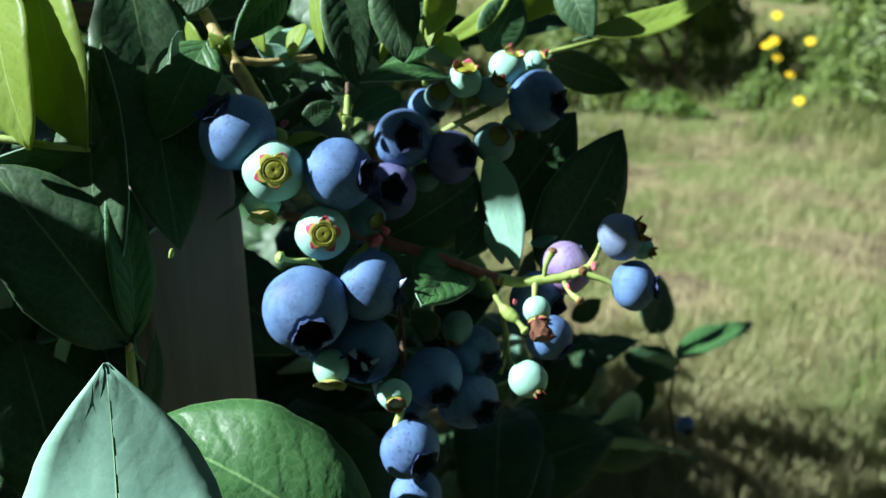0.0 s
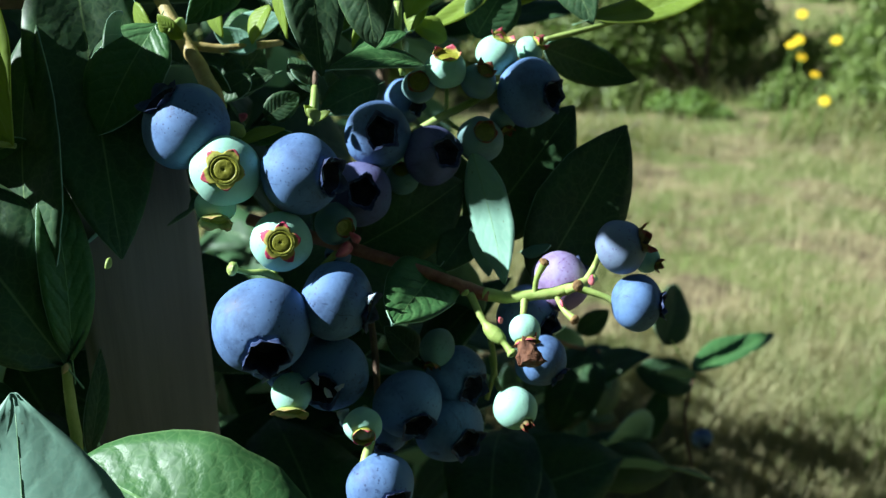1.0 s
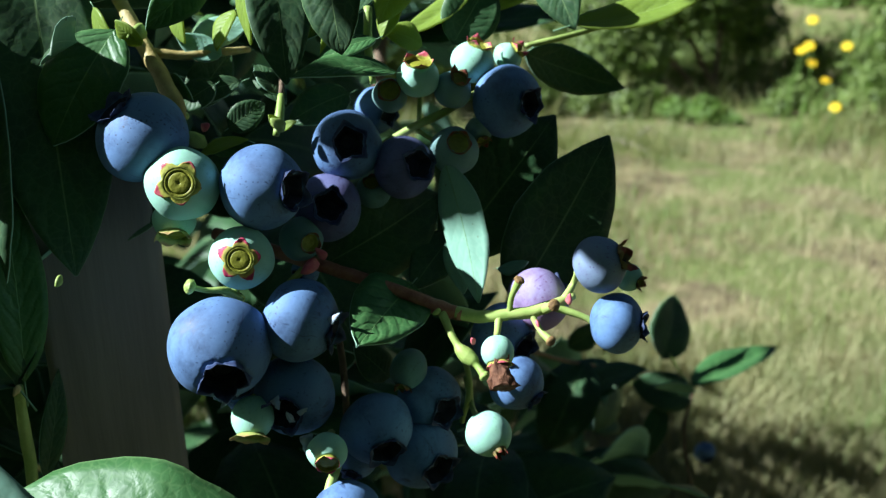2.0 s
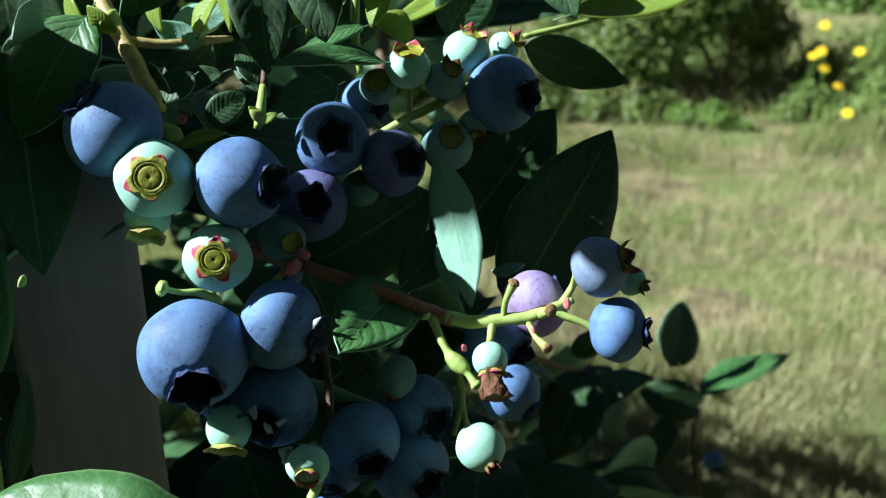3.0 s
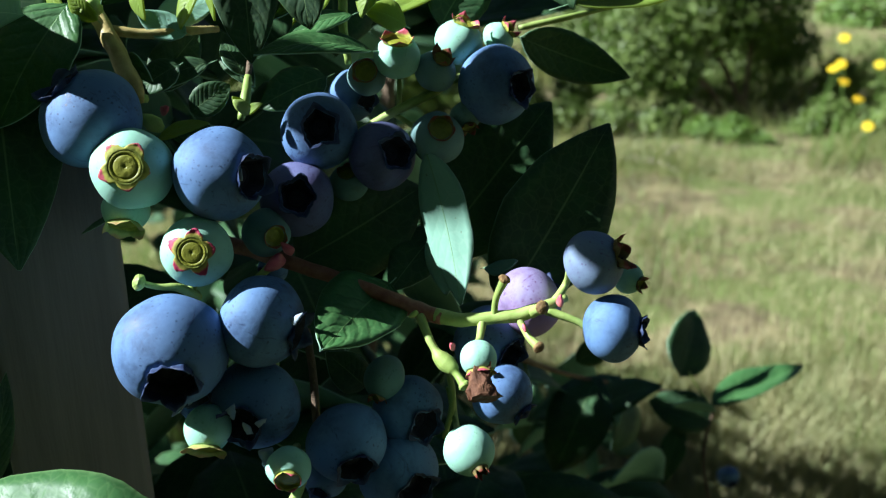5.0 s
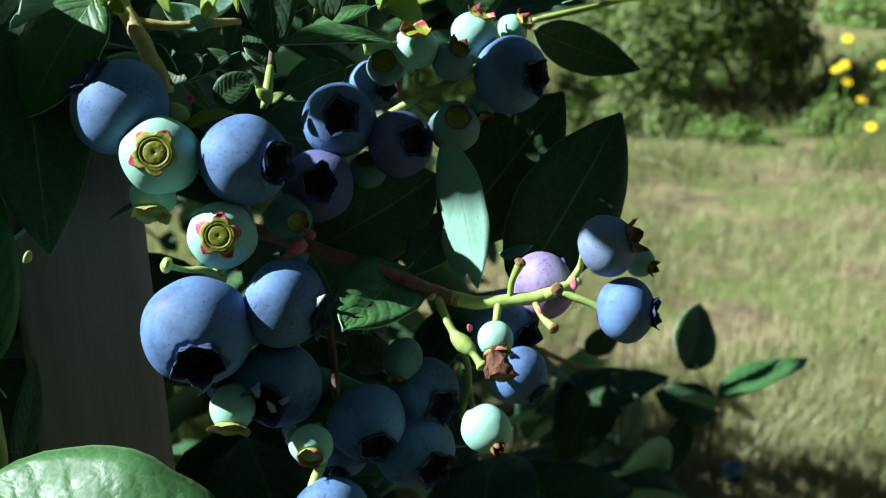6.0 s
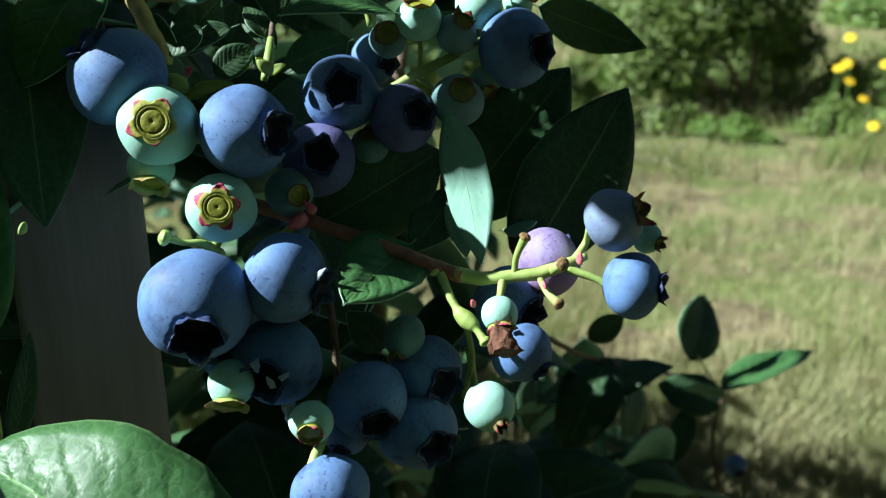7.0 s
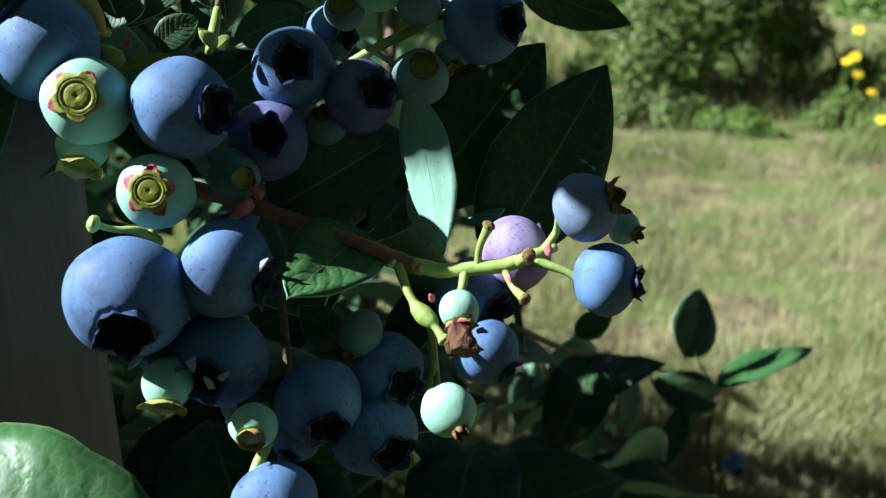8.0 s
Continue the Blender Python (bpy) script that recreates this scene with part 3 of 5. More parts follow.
shrub((1.02, 3.2, 0), [((-0.359, 0.030, 0.314), 0.18), ((-0.158, 0.102, 0.365), 0.20), ((0.065, 0.219, 0.395), 0.20), ((-0.437, -0.074, 0.174), 0.11), ((-0.277, -0.047, 0.189), 0.11), ((0.243, 0.323, 0.242), 0.12), ((0.166, 0.597, 0.118), 0.24), ((-0.017, 0.391, -0.008), 0.16), ((0.231, 0.376, -0.051), 0.12), ((-0.188, 0.170, 0.553), 0.25), ((-0.513, 0.198, 0.337), 0.16)], 24000, 0.016, SHRUB_LEAF, 11, "dark green rounded shrub with a shady hollow")
shrub((0.9, 2.9, 0), [((-0.010, -0.019, 0.027), 0.07), ((-0.093, 0.013, 0.027), 0.06), ((0.071, -0.050, 0.000), 0.05)], 2600, 0.013, SHRUB_LIGHT, 13, "low bright green clump in the grass")
shrub((0.55, 3.0, 0), [((-0.325, 0.093, 0.083), 0.10), ((-0.176, 0.030, 0.056), 0.08), ((-0.029, -0.004, 0.052), 0.07), ((0.099, -0.030, 0.038), 0.06), ((0.198, 0.086, 0.065), 0.07), ((-0.105, 0.320, 0.124), 0.10)], 5200, 0.014, SHRUB_LEAF, 12, "low green weeds at the meadow edge")
shrub((1.55, 2.75, 0), [((0, 0, 0.3), 0.22), ((0.25, 0.1, 0.45), 0.35), ((-0.05, 0.1, 0.55), 0.22), ((0.3, 0, 0.15), 0.3), ((-0.05, 0.0, 0.1), 0.16)], 15000, 0.017, SHRUB_LEAF, 14, "leafy green shrub at the meadow edge")
shrub((1.3, 2.95, 0), [((-0.145, 0.014, 0.022), 0.06), ((-0.050, 0.080, 0.056), 0.08), ((-0.012, -0.071, 0.022), 0.07), ((0.098, -0.059, 0.056), 0.10), ((0.094, 0.377, 0.143), 0.09), ((0.252, 0.283, 0.178), 0.13), ((0.267, 0.043, 0.101), 0.14)], 7000, 0.014, SHRUB_LEAF, 15, "tangled green undergrowth round the flowers")
shrub((-0.5, 3.2, 0), [((0, 0, 0.4), 0.4), ((0.4, 0, 0.25), 0.3), ((-0.5, 0.1, 0.5), 0.5)], 8000, 0.029, SHRUB_LEAF, 16, "green shrub behind the meadow")
shrub((2.9, 5.6, 0), [((0, 0, 0.2), 0.3), ((0.5, 0, 0.2), 0.35), ((-0.4, 0.2, 0.15), 0.25)], 7200, 0.029, SHRUB_LIGHT, 17, "light green shrub farther back")
shrub((3.2, 4.2, 0), [((0, 0, 0.5), 0.6), ((-0.6, 0.3, 0.3), 0.4)], 8000, 0.034, SHRUB_LEAF, 18, "dark green shrub farther back")
# unseen shrub added on the left to shade the ground near the camera
shrub((-1.75, -1.0, 0), [((0, 1.0, 0.45), 0.4), ((0.1, 0.4, 0.75), 0.45), ((0, -0.3, 0.6), 0.5), ((0.05, -0.9, 0.8), 0.45), ((0, -1.5, 0.5), 0.5), ((0, 0.8, 0.9), 0.35)], 7000, 0.05, SHRUB_LEAF, 19, "dense green shrub added out of view to hold back light")


# unseen shrubs added behind the camera to block sky and bounced light
for x, y, k in ((-0.7, -0.95, 20), (0.3, -0.85, 21), (1.3, -0.95, 22)):
    shrub((x, y, 0), [((0, 0, 0.35), 0.42), ((0.3, 0.1, 0.8), 0.4), ((-0.3, -0.05, 0.75), 0.42), ((0.05, 0, 1.2), 0.4), ((0.4, 0, 0.3), 0.4), ((-0.3, 0, 1.35), 0.35), ((0.35, 0, 1.4), 0.35)], 7600, 0.045, SHRUB_LEAF, k, "dense green shrub added out of view to hold back light")


# ---------------------------------------------------------------- yellow flowers
def flower(at, seed):
    rng = random.Random(seed)
    x, y, z = at
    top = thing("yellow_flower", (x, y, 0), "yellow daisy-like flower on a thin stem in the grass", "flower", "yellow flowers")
    part("stem", tube_data("stem", [(rng.uniform(-.05, .05), 0.03, -0.01), (rng.uniform(-.03, .03), 0.02, z * 0.5), (0, 0, z - 0.004)], [0.0022, 0.0018, 0.0014], GREEN_GRASS, 6), top, "thin green stem")
    way = Vector((rng.uniform(-.4, .2), rng.uniform(-.9, -.3), 0.8)).normalized()
    head = facing((0, 0, z), way)
    verts, faces = [], []
    for k in range(13):
        a = 2 * math.pi * k / 13 + rng.uniform(-.1, .1)
        c, s = math.cos(a), math.sin(a)
        i = len(verts)
        for rr, wd, zz in ((0.003, 0.0014, 0.0), (0.009, 0.0028, 0.002), (0.014, 0.0022, 0.001), (0.0155, 0.0006, 0.0)):
            verts += [(c * rr - s * wd, s * rr + c * wd, zz), (c * rr + s * wd, s * rr - c * wd, zz)]
        faces += [(i + 2 * q, i + 2 * q + 1, i + 2 * q + 3, i + 2 * q + 2) for q in range(3)]
    petals = part("petals", mesh_from("petals", verts, faces, [PETAL]), top, "ring of bright yellow petals", head)
    bm = bmesh.new()
    bmesh.ops.create_uvsphere(bm, u_segments=10, v_segments=6, radius=0.006)
    bmesh.ops.scale(bm, vec=(1, 1, 0.5), verts=bm.verts)
    me = bpy.data.meshes.new("centre")
    bm.to_mesh(me)
    bm.free()
    me.materials.append(FLOWER_EYE)
    part("centre", me, petals, "darker yellow centre")


for k, q in enumerate(((1.0587, 2.5317, 0.3693), (1.0278, 2.5031, 0.2908), (1.0558, 2.5225, 0.3003), (1.1547, 2.5068, 0.3009), (1.0572, 2.4914, 0.2588), (1.1138, 2.4342, 0.1455), (1.1092, 2.5045, 0.2069))):
    flower(q, 40 + k)

# a bleached dead branch that lies where the grass is thin
dead = thing("dead_branch", (0.561, 2.526, 0.0), "bleached dead branch lying in thin dry grass", "branch")
tube("limb", [(0.4651, 2.6127, 0.0120), (0.5236, 2.5854, 0.0200), (0.5788, 2.5324, 0.0200), (0.6230, 2.4564, 0.0080)], [0.006, 0.009, 0.008, 0.004], BLEACHED, dead, "", 10, 0.3)
tube("fork", [(0.5788, 2.5324, 0.0200), (0.6260, 2.5990, 0.0350), (0.6755, 2.6834, 0.0400)], [0.006, 0.005, 0.003], BLEACHED, dead, "", 8, 0.3)

# a few pale stones far back in the meadow
for k, (x, y, s) in enumerate(((2.9, 8.0, 0.35), (3.5, 8.4, 0.45), (4.1, 8.2, 0.3))):
    bm = bmesh.new()
    bmesh.ops.create_icosphere(bm, subdivisions=3, radius=s)
    for v in bm.verts:
        v.co *= 1 + 0.25 * noise.noise(v.co * 2.2 + Vector((k * 5, 0, 0)))
        v.co.z *= 0.6
    me = bpy.data.meshes.new("boulder")
    bm.to_mesh(me)
    bm.free()
    me.materials.append(STONE)
    ob = tagged(new("boulder", me), "pale grey weathered boulder in the grass", "boulder", "boulders")
    ob.location = (x, y, s * 0.3)

# ---------------------------------------------------------------- stake behind the bush
bm = bmesh.new()
levels, ring = 30, []
for k in range(levels + 1):
    z = 0.647 * k / levels
    hx, hy = 0.0155 - 0.0035 * k / levels, 0.014 - 0.004 * k / levels
    if k == levels:
        hx, hy = hx * 0.86, hy * 0.86
    row = []
    for cx_, cy_ in ((1, 1), (-1, 1), (-1, -1), (1, -1)):
        for e in range(3):                                  # worn corners
            a = radians(15 + 30 * e) + (0 if (cx_, cy_) == (1, 1) else radians(90) if (cx_, cy_) == (-1, 1) else radians(180) if (cx_, cy_) == (-1, -1) else radians(270))
            x = cx_ * (hx - 0.0025) + 0.0025 * math.cos(a)
            y = cy_ * (hy - 0.0025) + 0.0025 * math.sin(a)
            w = 0.0009 * noise.noise(Vector((z * 14, x * 90, y * 90)))
            row.append(bm.verts.new((x + w, y + w, z)))
    ring.append(row)
for lo, hi in zip(ring, ring[1:]):
    for i in range(12):
        bm.faces.new((lo[i], lo[(i + 1) % 12], hi[(i + 1) % 12], hi[i]))
bm.faces.new(ring[-1])
bm.faces.new(list(reversed(ring[0])))
me = bpy.data.meshes.new("stake")
bm.to_mesh(me)
bm.free()
me.materials.append(GREY_WOOD)
me.polygons.foreach_set("use_smooth", [True] * len(me.polygons))
stake = tagged(new("wooden_stake", me), "weathered grey wooden stake in the shade of the bush", "stake")
stake.location = (-0.0740, 0.1550, -0.03)
stake.rotation_euler.z = radians(24)

# ---------------------------------------------------------------- the blueberry bush
bush = thing("blueberry_bush", (-0.16, 0.3, 0.0), "blueberry bush with ripe and unripe fruit and glossy leaves", "bush")

for pts, rad in (([(-0.16, 0.3, -0.02), (-0.17, 0.27, 0.3), (-0.15, 0.21, 0.6), (-0.0670, 0.1668, 0.6434)], [0.009, 0.006, 0.004, 0.0024]),
                 ([(-0.2, 0.34, -0.02), (-0.26, 0.33, 0.4), (-0.24, 0.26, 0.8)], [0.01, 0.007, 0.003]),
                 ([(-0.14, 0.34, -0.02), (-0.06, 0.42, 0.35), (-0.03, 0.45, 0.6)], [0.008, 0.006, 0.003]),
                 ([(-0.22, 0.28, -0.02), (-0.33, 0.22, 0.35), (-0.3, 0.1, 0.7)], [0.009, 0.006, 0.003])):
    tube("cane", pts, rad, CANE, bush, "brown woody cane")

tube("branch", [(-0.0499, 0.1558, 0.5956), (-0.0315, 0.1428, 0.5951), (-0.0174, 0.1399, 0.5914), (-0.0068, 0.1371, 0.5880), (-0.0015, 0.1351, 0.5871)], [0.0013, 0.0013, 0.0012, 0.0014, 0.0013], RED_WOOD, bush, "reddish brown fruiting branch", 12, 0.2)
tube("branch", [(-0.0027, 0.1355, 0.5873), (0.0015, 0.1343, 0.5870), (0.0070, 0.1335, 0.5878), (0.0111, 0.1331, 0.5885), (0.0150, 0.1333, 0.5899), (0.0185, 0.1349, 0.5907)], [0.0013, 0.00115, 0.0011, 0.00115, 0.001, 0.0007], GREEN_WOOD, bush, "yellow-green end of the fruiting branch", 12, 0.15)
tube("branch", [(-0.0688, 0.1678, 0.6433), (-0.0620, 0.1601, 0.6337), (-0.0576, 0.1549, 0.6283), (-0.0538, 0.1507, 0.6226), (-0.0532, 0.1518, 0.6197)], [0.0013, 0.0014, 0.0015, 0.0016, 0.0008], YELLOW_WOOD, bush, "yellowish woody branch", 12, 0.18)
tube("branch", [(-0.0600, 0.1581, 0.6311), (-0.0539, 0.1598, 0.6301), (-0.0471, 0.1621, 0.6304), (-0.0426, 0.1663, 0.6303)], [0.0009, 0.0009, 0.0008, 0.0006], YELLOW_WOOD, bush, "short yellowish side branch")
tube("branch", [(-0.0344, 0.1647, 0.6348), (-0.0349, 0.1593, 0.6287), (-0.0350, 0.1543, 0.6236)], [0.0005, 0.0006, 0.0005], CANE, bush, "thin dark twig")
tube("branch", [(-0.0350, 0.1543, 0.6236), (-0.0350, 0.1509, 0.6202), (-0.0355, 0.1488, 0.6172)], [0.0006, 0.0009, 0.0006], GREEN_WOOD, bush, "short green bud")
leaf((-0.0347, 0.1492, 0.6184), (-0.0365, 0.1481, 0.6212), 0.00206, 20, False, lighter=True)
leaf((-0.0345, 0.1491, 0.6181), (-0.0315, 0.1477, 0.6201), 0.00169, -20, False, lighter=True)
tube("twig", [(-0.0186, 0.1589, 0.6391), (-0.0186, 0.1562, 0.6319), (-0.0178, 0.1555, 0.6254)], [0.0008, 0.0008, 0.0006], GREEN_WOOD, bush)
tube("twig", [(-0.0223, 0.1545, 0.6097), (-0.0122, 0.1553, 0.6161), (-0.0043, 0.1551, 0.6201), (0.0016, 0.1593, 0.6228)], [0.0008, 0.0008, 0.0008, 0.0006], GREEN_WOOD, bush, "green twig of the upper fruit cluster")
tube("twig", [(-0.0093, 0.1556, 0.6171), (-0.0091, 0.1548, 0.6236)], [0.0005, 0.0004], GREEN_WOOD, bush)
tube("twig", [(-0.0102, 0.1555, 0.6168), (-0.0043, 0.1543, 0.6133)], [0.0005, 0.0004], GREEN_WOOD, bush)
tube("twig", [(0.0125, 0.1761, 0.6294), (0.0213, 0.1782, 0.6310), (0.0333, 0.1854, 0.6330)], [0.0006, 0.0006, 0.0005], GREEN_WOOD, bush)
tube("twig", [(-0.0812, 0.1296, 0.5762), (-0.0815, 0.1295, 0.5673), (-0.0815, 0.1289, 0.5568), (-0.0837, 0.1269, 0.5382)], [0.0009, 0.0011, 0.0011, 0.0012], GREEN_WOOD, bush, "yellow-green leafy shoot")
tube("twig", [(-0.0250, 0.1399, 0.5827), (-0.0240, 0.1386, 0.5747), (-0.0235, 0.1366, 0.5648)], [0.0007, 0.0007, 0.0007], CANE, bush, "dark thin twig")
tube("twig", [(-0.0014, 0.1413, 0.5777), (0.0001, 0.1399, 0.5695), (-0.0014, 0.1388, 0.5622)], [0.0006, 0.0006, 0.0005], GREEN_WOOD, bush)
tube("twig", [(-0.0809, 0.1463, 0.5694), (-0.0747, 0.1592, 0.5610)], [0.0008, 0.0006], CANE, bush)


def stub(pts, rad, tipmat=BROWN_TIP, label="short green fruit stub with a dry end", swell=1.25):
    """A stalk that has lost its berry."""
    ob = tube("fruit_stub", pts, rad, GREEN_WOOD, bush, label)
    way = Vector(pts[-1]) - Vector(pts[-2])
    bm = bmesh.new()
    bmesh.ops.create_uvsphere(bm, u_segments=12, v_segments=8, radius=rad[-1] * swell)
    for v in bm.verts:
        v.co.z *= 0.7
        v.co *= 1 + 0.12 * noise.noise(v.co * 1500)
    me = bpy.data.meshes.new("stub_end")
    bm.to_mesh(me)
    bm.free()
    me.materials.append(tipmat)
    part("stub_end", me, ob, "", facing(Vector(pts[-1]) - bush.matrix_basis.translation, way))


stub([(0.0068, 0.1334, 0.5877), (0.0071, 0.1334, 0.5911), (0.0084, 0.1331, 0.5946)], [0.0006, 0.00055, 0.0008])
stub([(0.0106, 0.1330, 0.5883), (0.0121, 0.1307, 0.5859), (0.0137, 0.1280, 0.5851)], [0.0006, 0.0006, 0.0008])
stub([(0.0129, 0.1332, 0.5888), (0.0137, 0.1301, 0.5908), (0.0141, 0.1288, 0.5916)], [0.0009, 0.0009, 0.0009])
stub([(-0.0409, 0.1334, 0.5911), (-0.0431, 0.1312, 0.5938), (-0.0460, 0.1298, 0.5945), (-0.0485, 0.1287, 0.5957)], [0.0008, 0.0007, 0.0005, 0.0005], GREEN_WOOD, "pale green stub with a round end", 2.7)
stub([(-0.0052, 0.1352, 0.5873), (-0.0038, 0.1320, 0.5850), (-0.0027, 0.1306, 0.5834), (-0.0020, 0.1298, 0.5826), (-0.0009, 0.1292, 0.5817), (0.0002, 0.1282, 0.5811), (0.0008, 0.1275, 0.5806), (0.0020, 0.1260, 0.5794)], [0.0008, 0.0007, 0.0007, 0.0012, 0.0015, 0.0011, 0.0006, 0.0008], GREEN_WOOD, "yellow-green swollen stalk of a lost berry")

# ---------------------------------------------------------------- berries, front cluster
berry((-0.0570, 0.1396, 0.6191), 0.00816, (-0.543, -0.305, 0.782), rc=0.4, tall=0.2, sunlit=True, stem=[(-0.0534, 0.1487, 0.6199), (-0.0529, 0.1535, 0.6199)], label="large ripe blue berry with a waxy bloom under the leaf")
berry((-0.0492, 0.1340, 0.6124), 0.00625, (0.139, -0.944, 0.299), "unripe", rc=0.43, tall=0.3, flare=0.38, flat=0.42, spin=20, sunlit=True, squash=0.95, stem=[(-0.0516, 0.1489, 0.6072), (-0.0490, 0.1561, 0.6052)], label="unripe pale green berry with a pink-lobed crown")
berry((-0.0363, 0.1356, 0.6111), 0.00739, (0.850, -0.520, 0.083), rc=0.42, tall=0.26, sunlit=True, squash=0.95, stem=[(-0.0451, 0.1532, 0.6060)], label="ripe blue berry with its dark crown turned aside")
berry((-0.0399, 0.1315, 0.5998), 0.00554, (0.143, -0.945, 0.293), "unripe", rc=0.43, tall=0.34, flare=0.45, flat=0.48, sunlit=True, squash=0.95, calyx=CALYX_PINK, stem=[(-0.0421, 0.1391, 0.5935), (-0.0420, 0.1331, 0.5925)], label="unripe pale green berry with a crimson-lobed crown")
berry((-0.0433, 0.1250, 0.5859), 0.00880, (0.248, -0.930, -0.273), rc=0.45, tall=0.2, flare=0.0, sunlit=True, squash=0.92, stem=[(-0.0431, 0.1358, 0.5888), (-0.0415, 0.1343, 0.5915)], label="largest ripe blue berry with bloom rubbed off in spots")
berry((-0.0303, 0.1305, 0.5883), 0.00755, (0.952, -0.236, -0.193), rc=0.4, tall=0.24, sunlit=True, stem=[(-0.0348, 0.1409, 0.5897), (-0.0300, 0.1425, 0.5942)], label="ripe blue berry pressed behind a larger one")
berry((-0.0321, 0.1295, 0.5739), 0.00739, (-0.150, -0.989, -0.013), rc=0.42, tall=0.26, stem=[(-0.0309, 0.1406, 0.5759)], label="ripe blue berry with torn silvery crown lobes")
berry((-0.0433, 0.1330, 0.5767), 0.00582, (0.194, -0.967, -0.163), rc=0.45, tall=0.3, flare=0.4, label="ripe blue berry tucked under the largest one")
berry((-0.0387, 0.1243, 0.5726), 0.00376, (0.000, -0.710, -0.705), "unripe", rc=0.62, tall=0.4, flare=0.5, squash=1.05, sunlit=True, deep=0.35, calyx=CALYX_BELL, label="small unripe green berry with a bell-shaped crown", stem=[(-0.0398, 0.1314, 0.5723)])
berry((-0.0174, 0.1294, 0.5669), 0.00675, (0.361, -0.883, -0.299), rc=0.42, tall=0.2, stem=[(-0.0193, 0.1392, 0.5677)], label="ripe blue berry deep in the shade")
berry((-0.0078, 0.1378, 0.5680), 0.00650, (0.606, -0.795, -0.033), rc=0.42, tall=0.2, label="ripe blue berry deep in the shade")
berry((-0.0092, 0.1330, 0.5593), 0.00702, (0.556, -0.819, -0.145), rc=0.42, tall=0.2, label="ripe blue berry low in the shaded cluster")
berry((-0.0255, 0.1209, 0.5676), 0.00355, (0.100, -0.967, -0.233), "unripe", rc=0.6, tall=0.28, flare=0.05, calyx=CALYX_GREEN, label="small unripe berry with a red and olive crown", stem=[(-0.0257, 0.1291, 0.5662)])
berry((-0.0225, 0.1176, 0.5565), 0.00642, (0.486, -0.864, -0.129), rc=0.42, tall=0.2, sunlit=True, stem=[(-0.0248, 0.1212, 0.5620), (-0.0245, 0.1247, 0.5629)], label="ripe blue berry at the lower end of the cluster")
berry((-0.0213, 0.1207, 0.5431), 0.00563, (0.167, -0.911, -0.378), rc=0.42, tall=0.2, label="ripe blue berry under the cluster")
berry((-0.0214, 0.1301, 0.5600), 0.00383, (-0.250, -0.832, -0.495), rc=0.42, tall=0.2, label="ripe blue berry half hidden in the cluster")
tube("twig", [(-0.0241, 0.1234, 0.5637), (-0.0251, 0.1195, 0.5616), (-0.0263, 0.1165, 0.5578)], [0.0009, 0.0009, 0.0008], GREEN_WOOD, bush)

# ---------------------------------------------------------------- berries on the branch end
berry((0.0027, 0.1241, 0.5689), 0.00406, (0.444, -0.818, -0.364), "unripe", rc=0.34, tall=0.34, flare=-0.2, squash=1.02, sunlit=True, calyx=CALYX_DRY, stem=[(0.0006, 0.1386, 0.5658), (-0.0004, 0.1406, 0.5714)], label="small unripe mint green berry with a dry crown")
berry((0.0254, 0.1297, 0.5876), 0.00538, (0.933, -0.347, 0.091), rc=0.4, tall=0.28, sunlit=True, stem=[(0.0196, 0.1316, 0.5882), (0.0151, 0.1330, 0.5893)], label="ripe blue berry at the branch tip")
berry((0.0221, 0.1319, 0.5979), 0.00514, (0.867, -0.272, 0.418), "blush", rc=0.44, tall=0.42, flare=0.25, calyx=CALYX_DRY, stem=[(0.0186, 0.1363, 0.5926), (0.0166, 0.1340, 0.5904)], label="pale blue berry with a reddish brown crown")
berry((0.0292, 0.1387, 0.5926), 0.00263, (0.714, -0.688, -0.130), "unripe", rc=0.42, tall=0.4, calyx=CALYX_DRY, label="small unripe berry behind a larger one")
berry((0.0127, 0.1401, 0.5877), 0.00603, Vector((-0.714, -0.695, -0.085)) * -1, "purple", rc=0.4, tall=0.22, sunlit=True, label="half-ripe pinkish purple berry")
berry((0.0062, 0.1392, 0.5807), 0.00638, (0.682, -0.718, -0.142), rc=0.42, tall=0.2, label="ripe blue berry behind the branch")
berry((0.0084, 0.1322, 0.5745), 0.00525, (0.714, -0.510, -0.480), rc=0.36, tall=0.2, sunlit=True, label="ripe lavender blue berry below the branch")
w_at = Vector((0.0042, 0.1254, 0.5844))
berry(w_at, 0.00289, (0.091, -0.693, -0.715), "unripe", rc=0.75, tall=0.35, flare=0.15, squash=1.0, deep=0.3, sunlit=True, stem=[(0.0044, 0.1305, 0.5853), (0.0050, 0.1336, 0.5873)], label="stunted green berry with a withered brown flower")
bm = bmesh.new()
bmesh.ops.create_cone(bm, segments=14, radius1=0.0017, radius2=0.0022, depth=0.0052, cap_ends=True)
bmesh.ops.subdivide_edges(bm, edges=list(bm.edges), cuts=3, use_grid_fill=True)
for v in bm.verts:
    v.co += Vector((noise.noise(v.co * 900), noise.noise(v.co * 900 + Vector((9, 0, 0))), 0.6 * noise.noise(v.co * 700 + Vector((0, 9, 0))))) * 0.0011
me = bpy.data.meshes.new("withered_flower")
bm.to_mesh(me)
bm.free()
me.materials.append(WITHER)
tagged(new("withered_flower", me), "shrivelled brown flower hanging from a stunted berry", "flower").matrix_basis = facing((0.0045, 0.1221, 0.5820), (0.091, -0.693, -0.715))

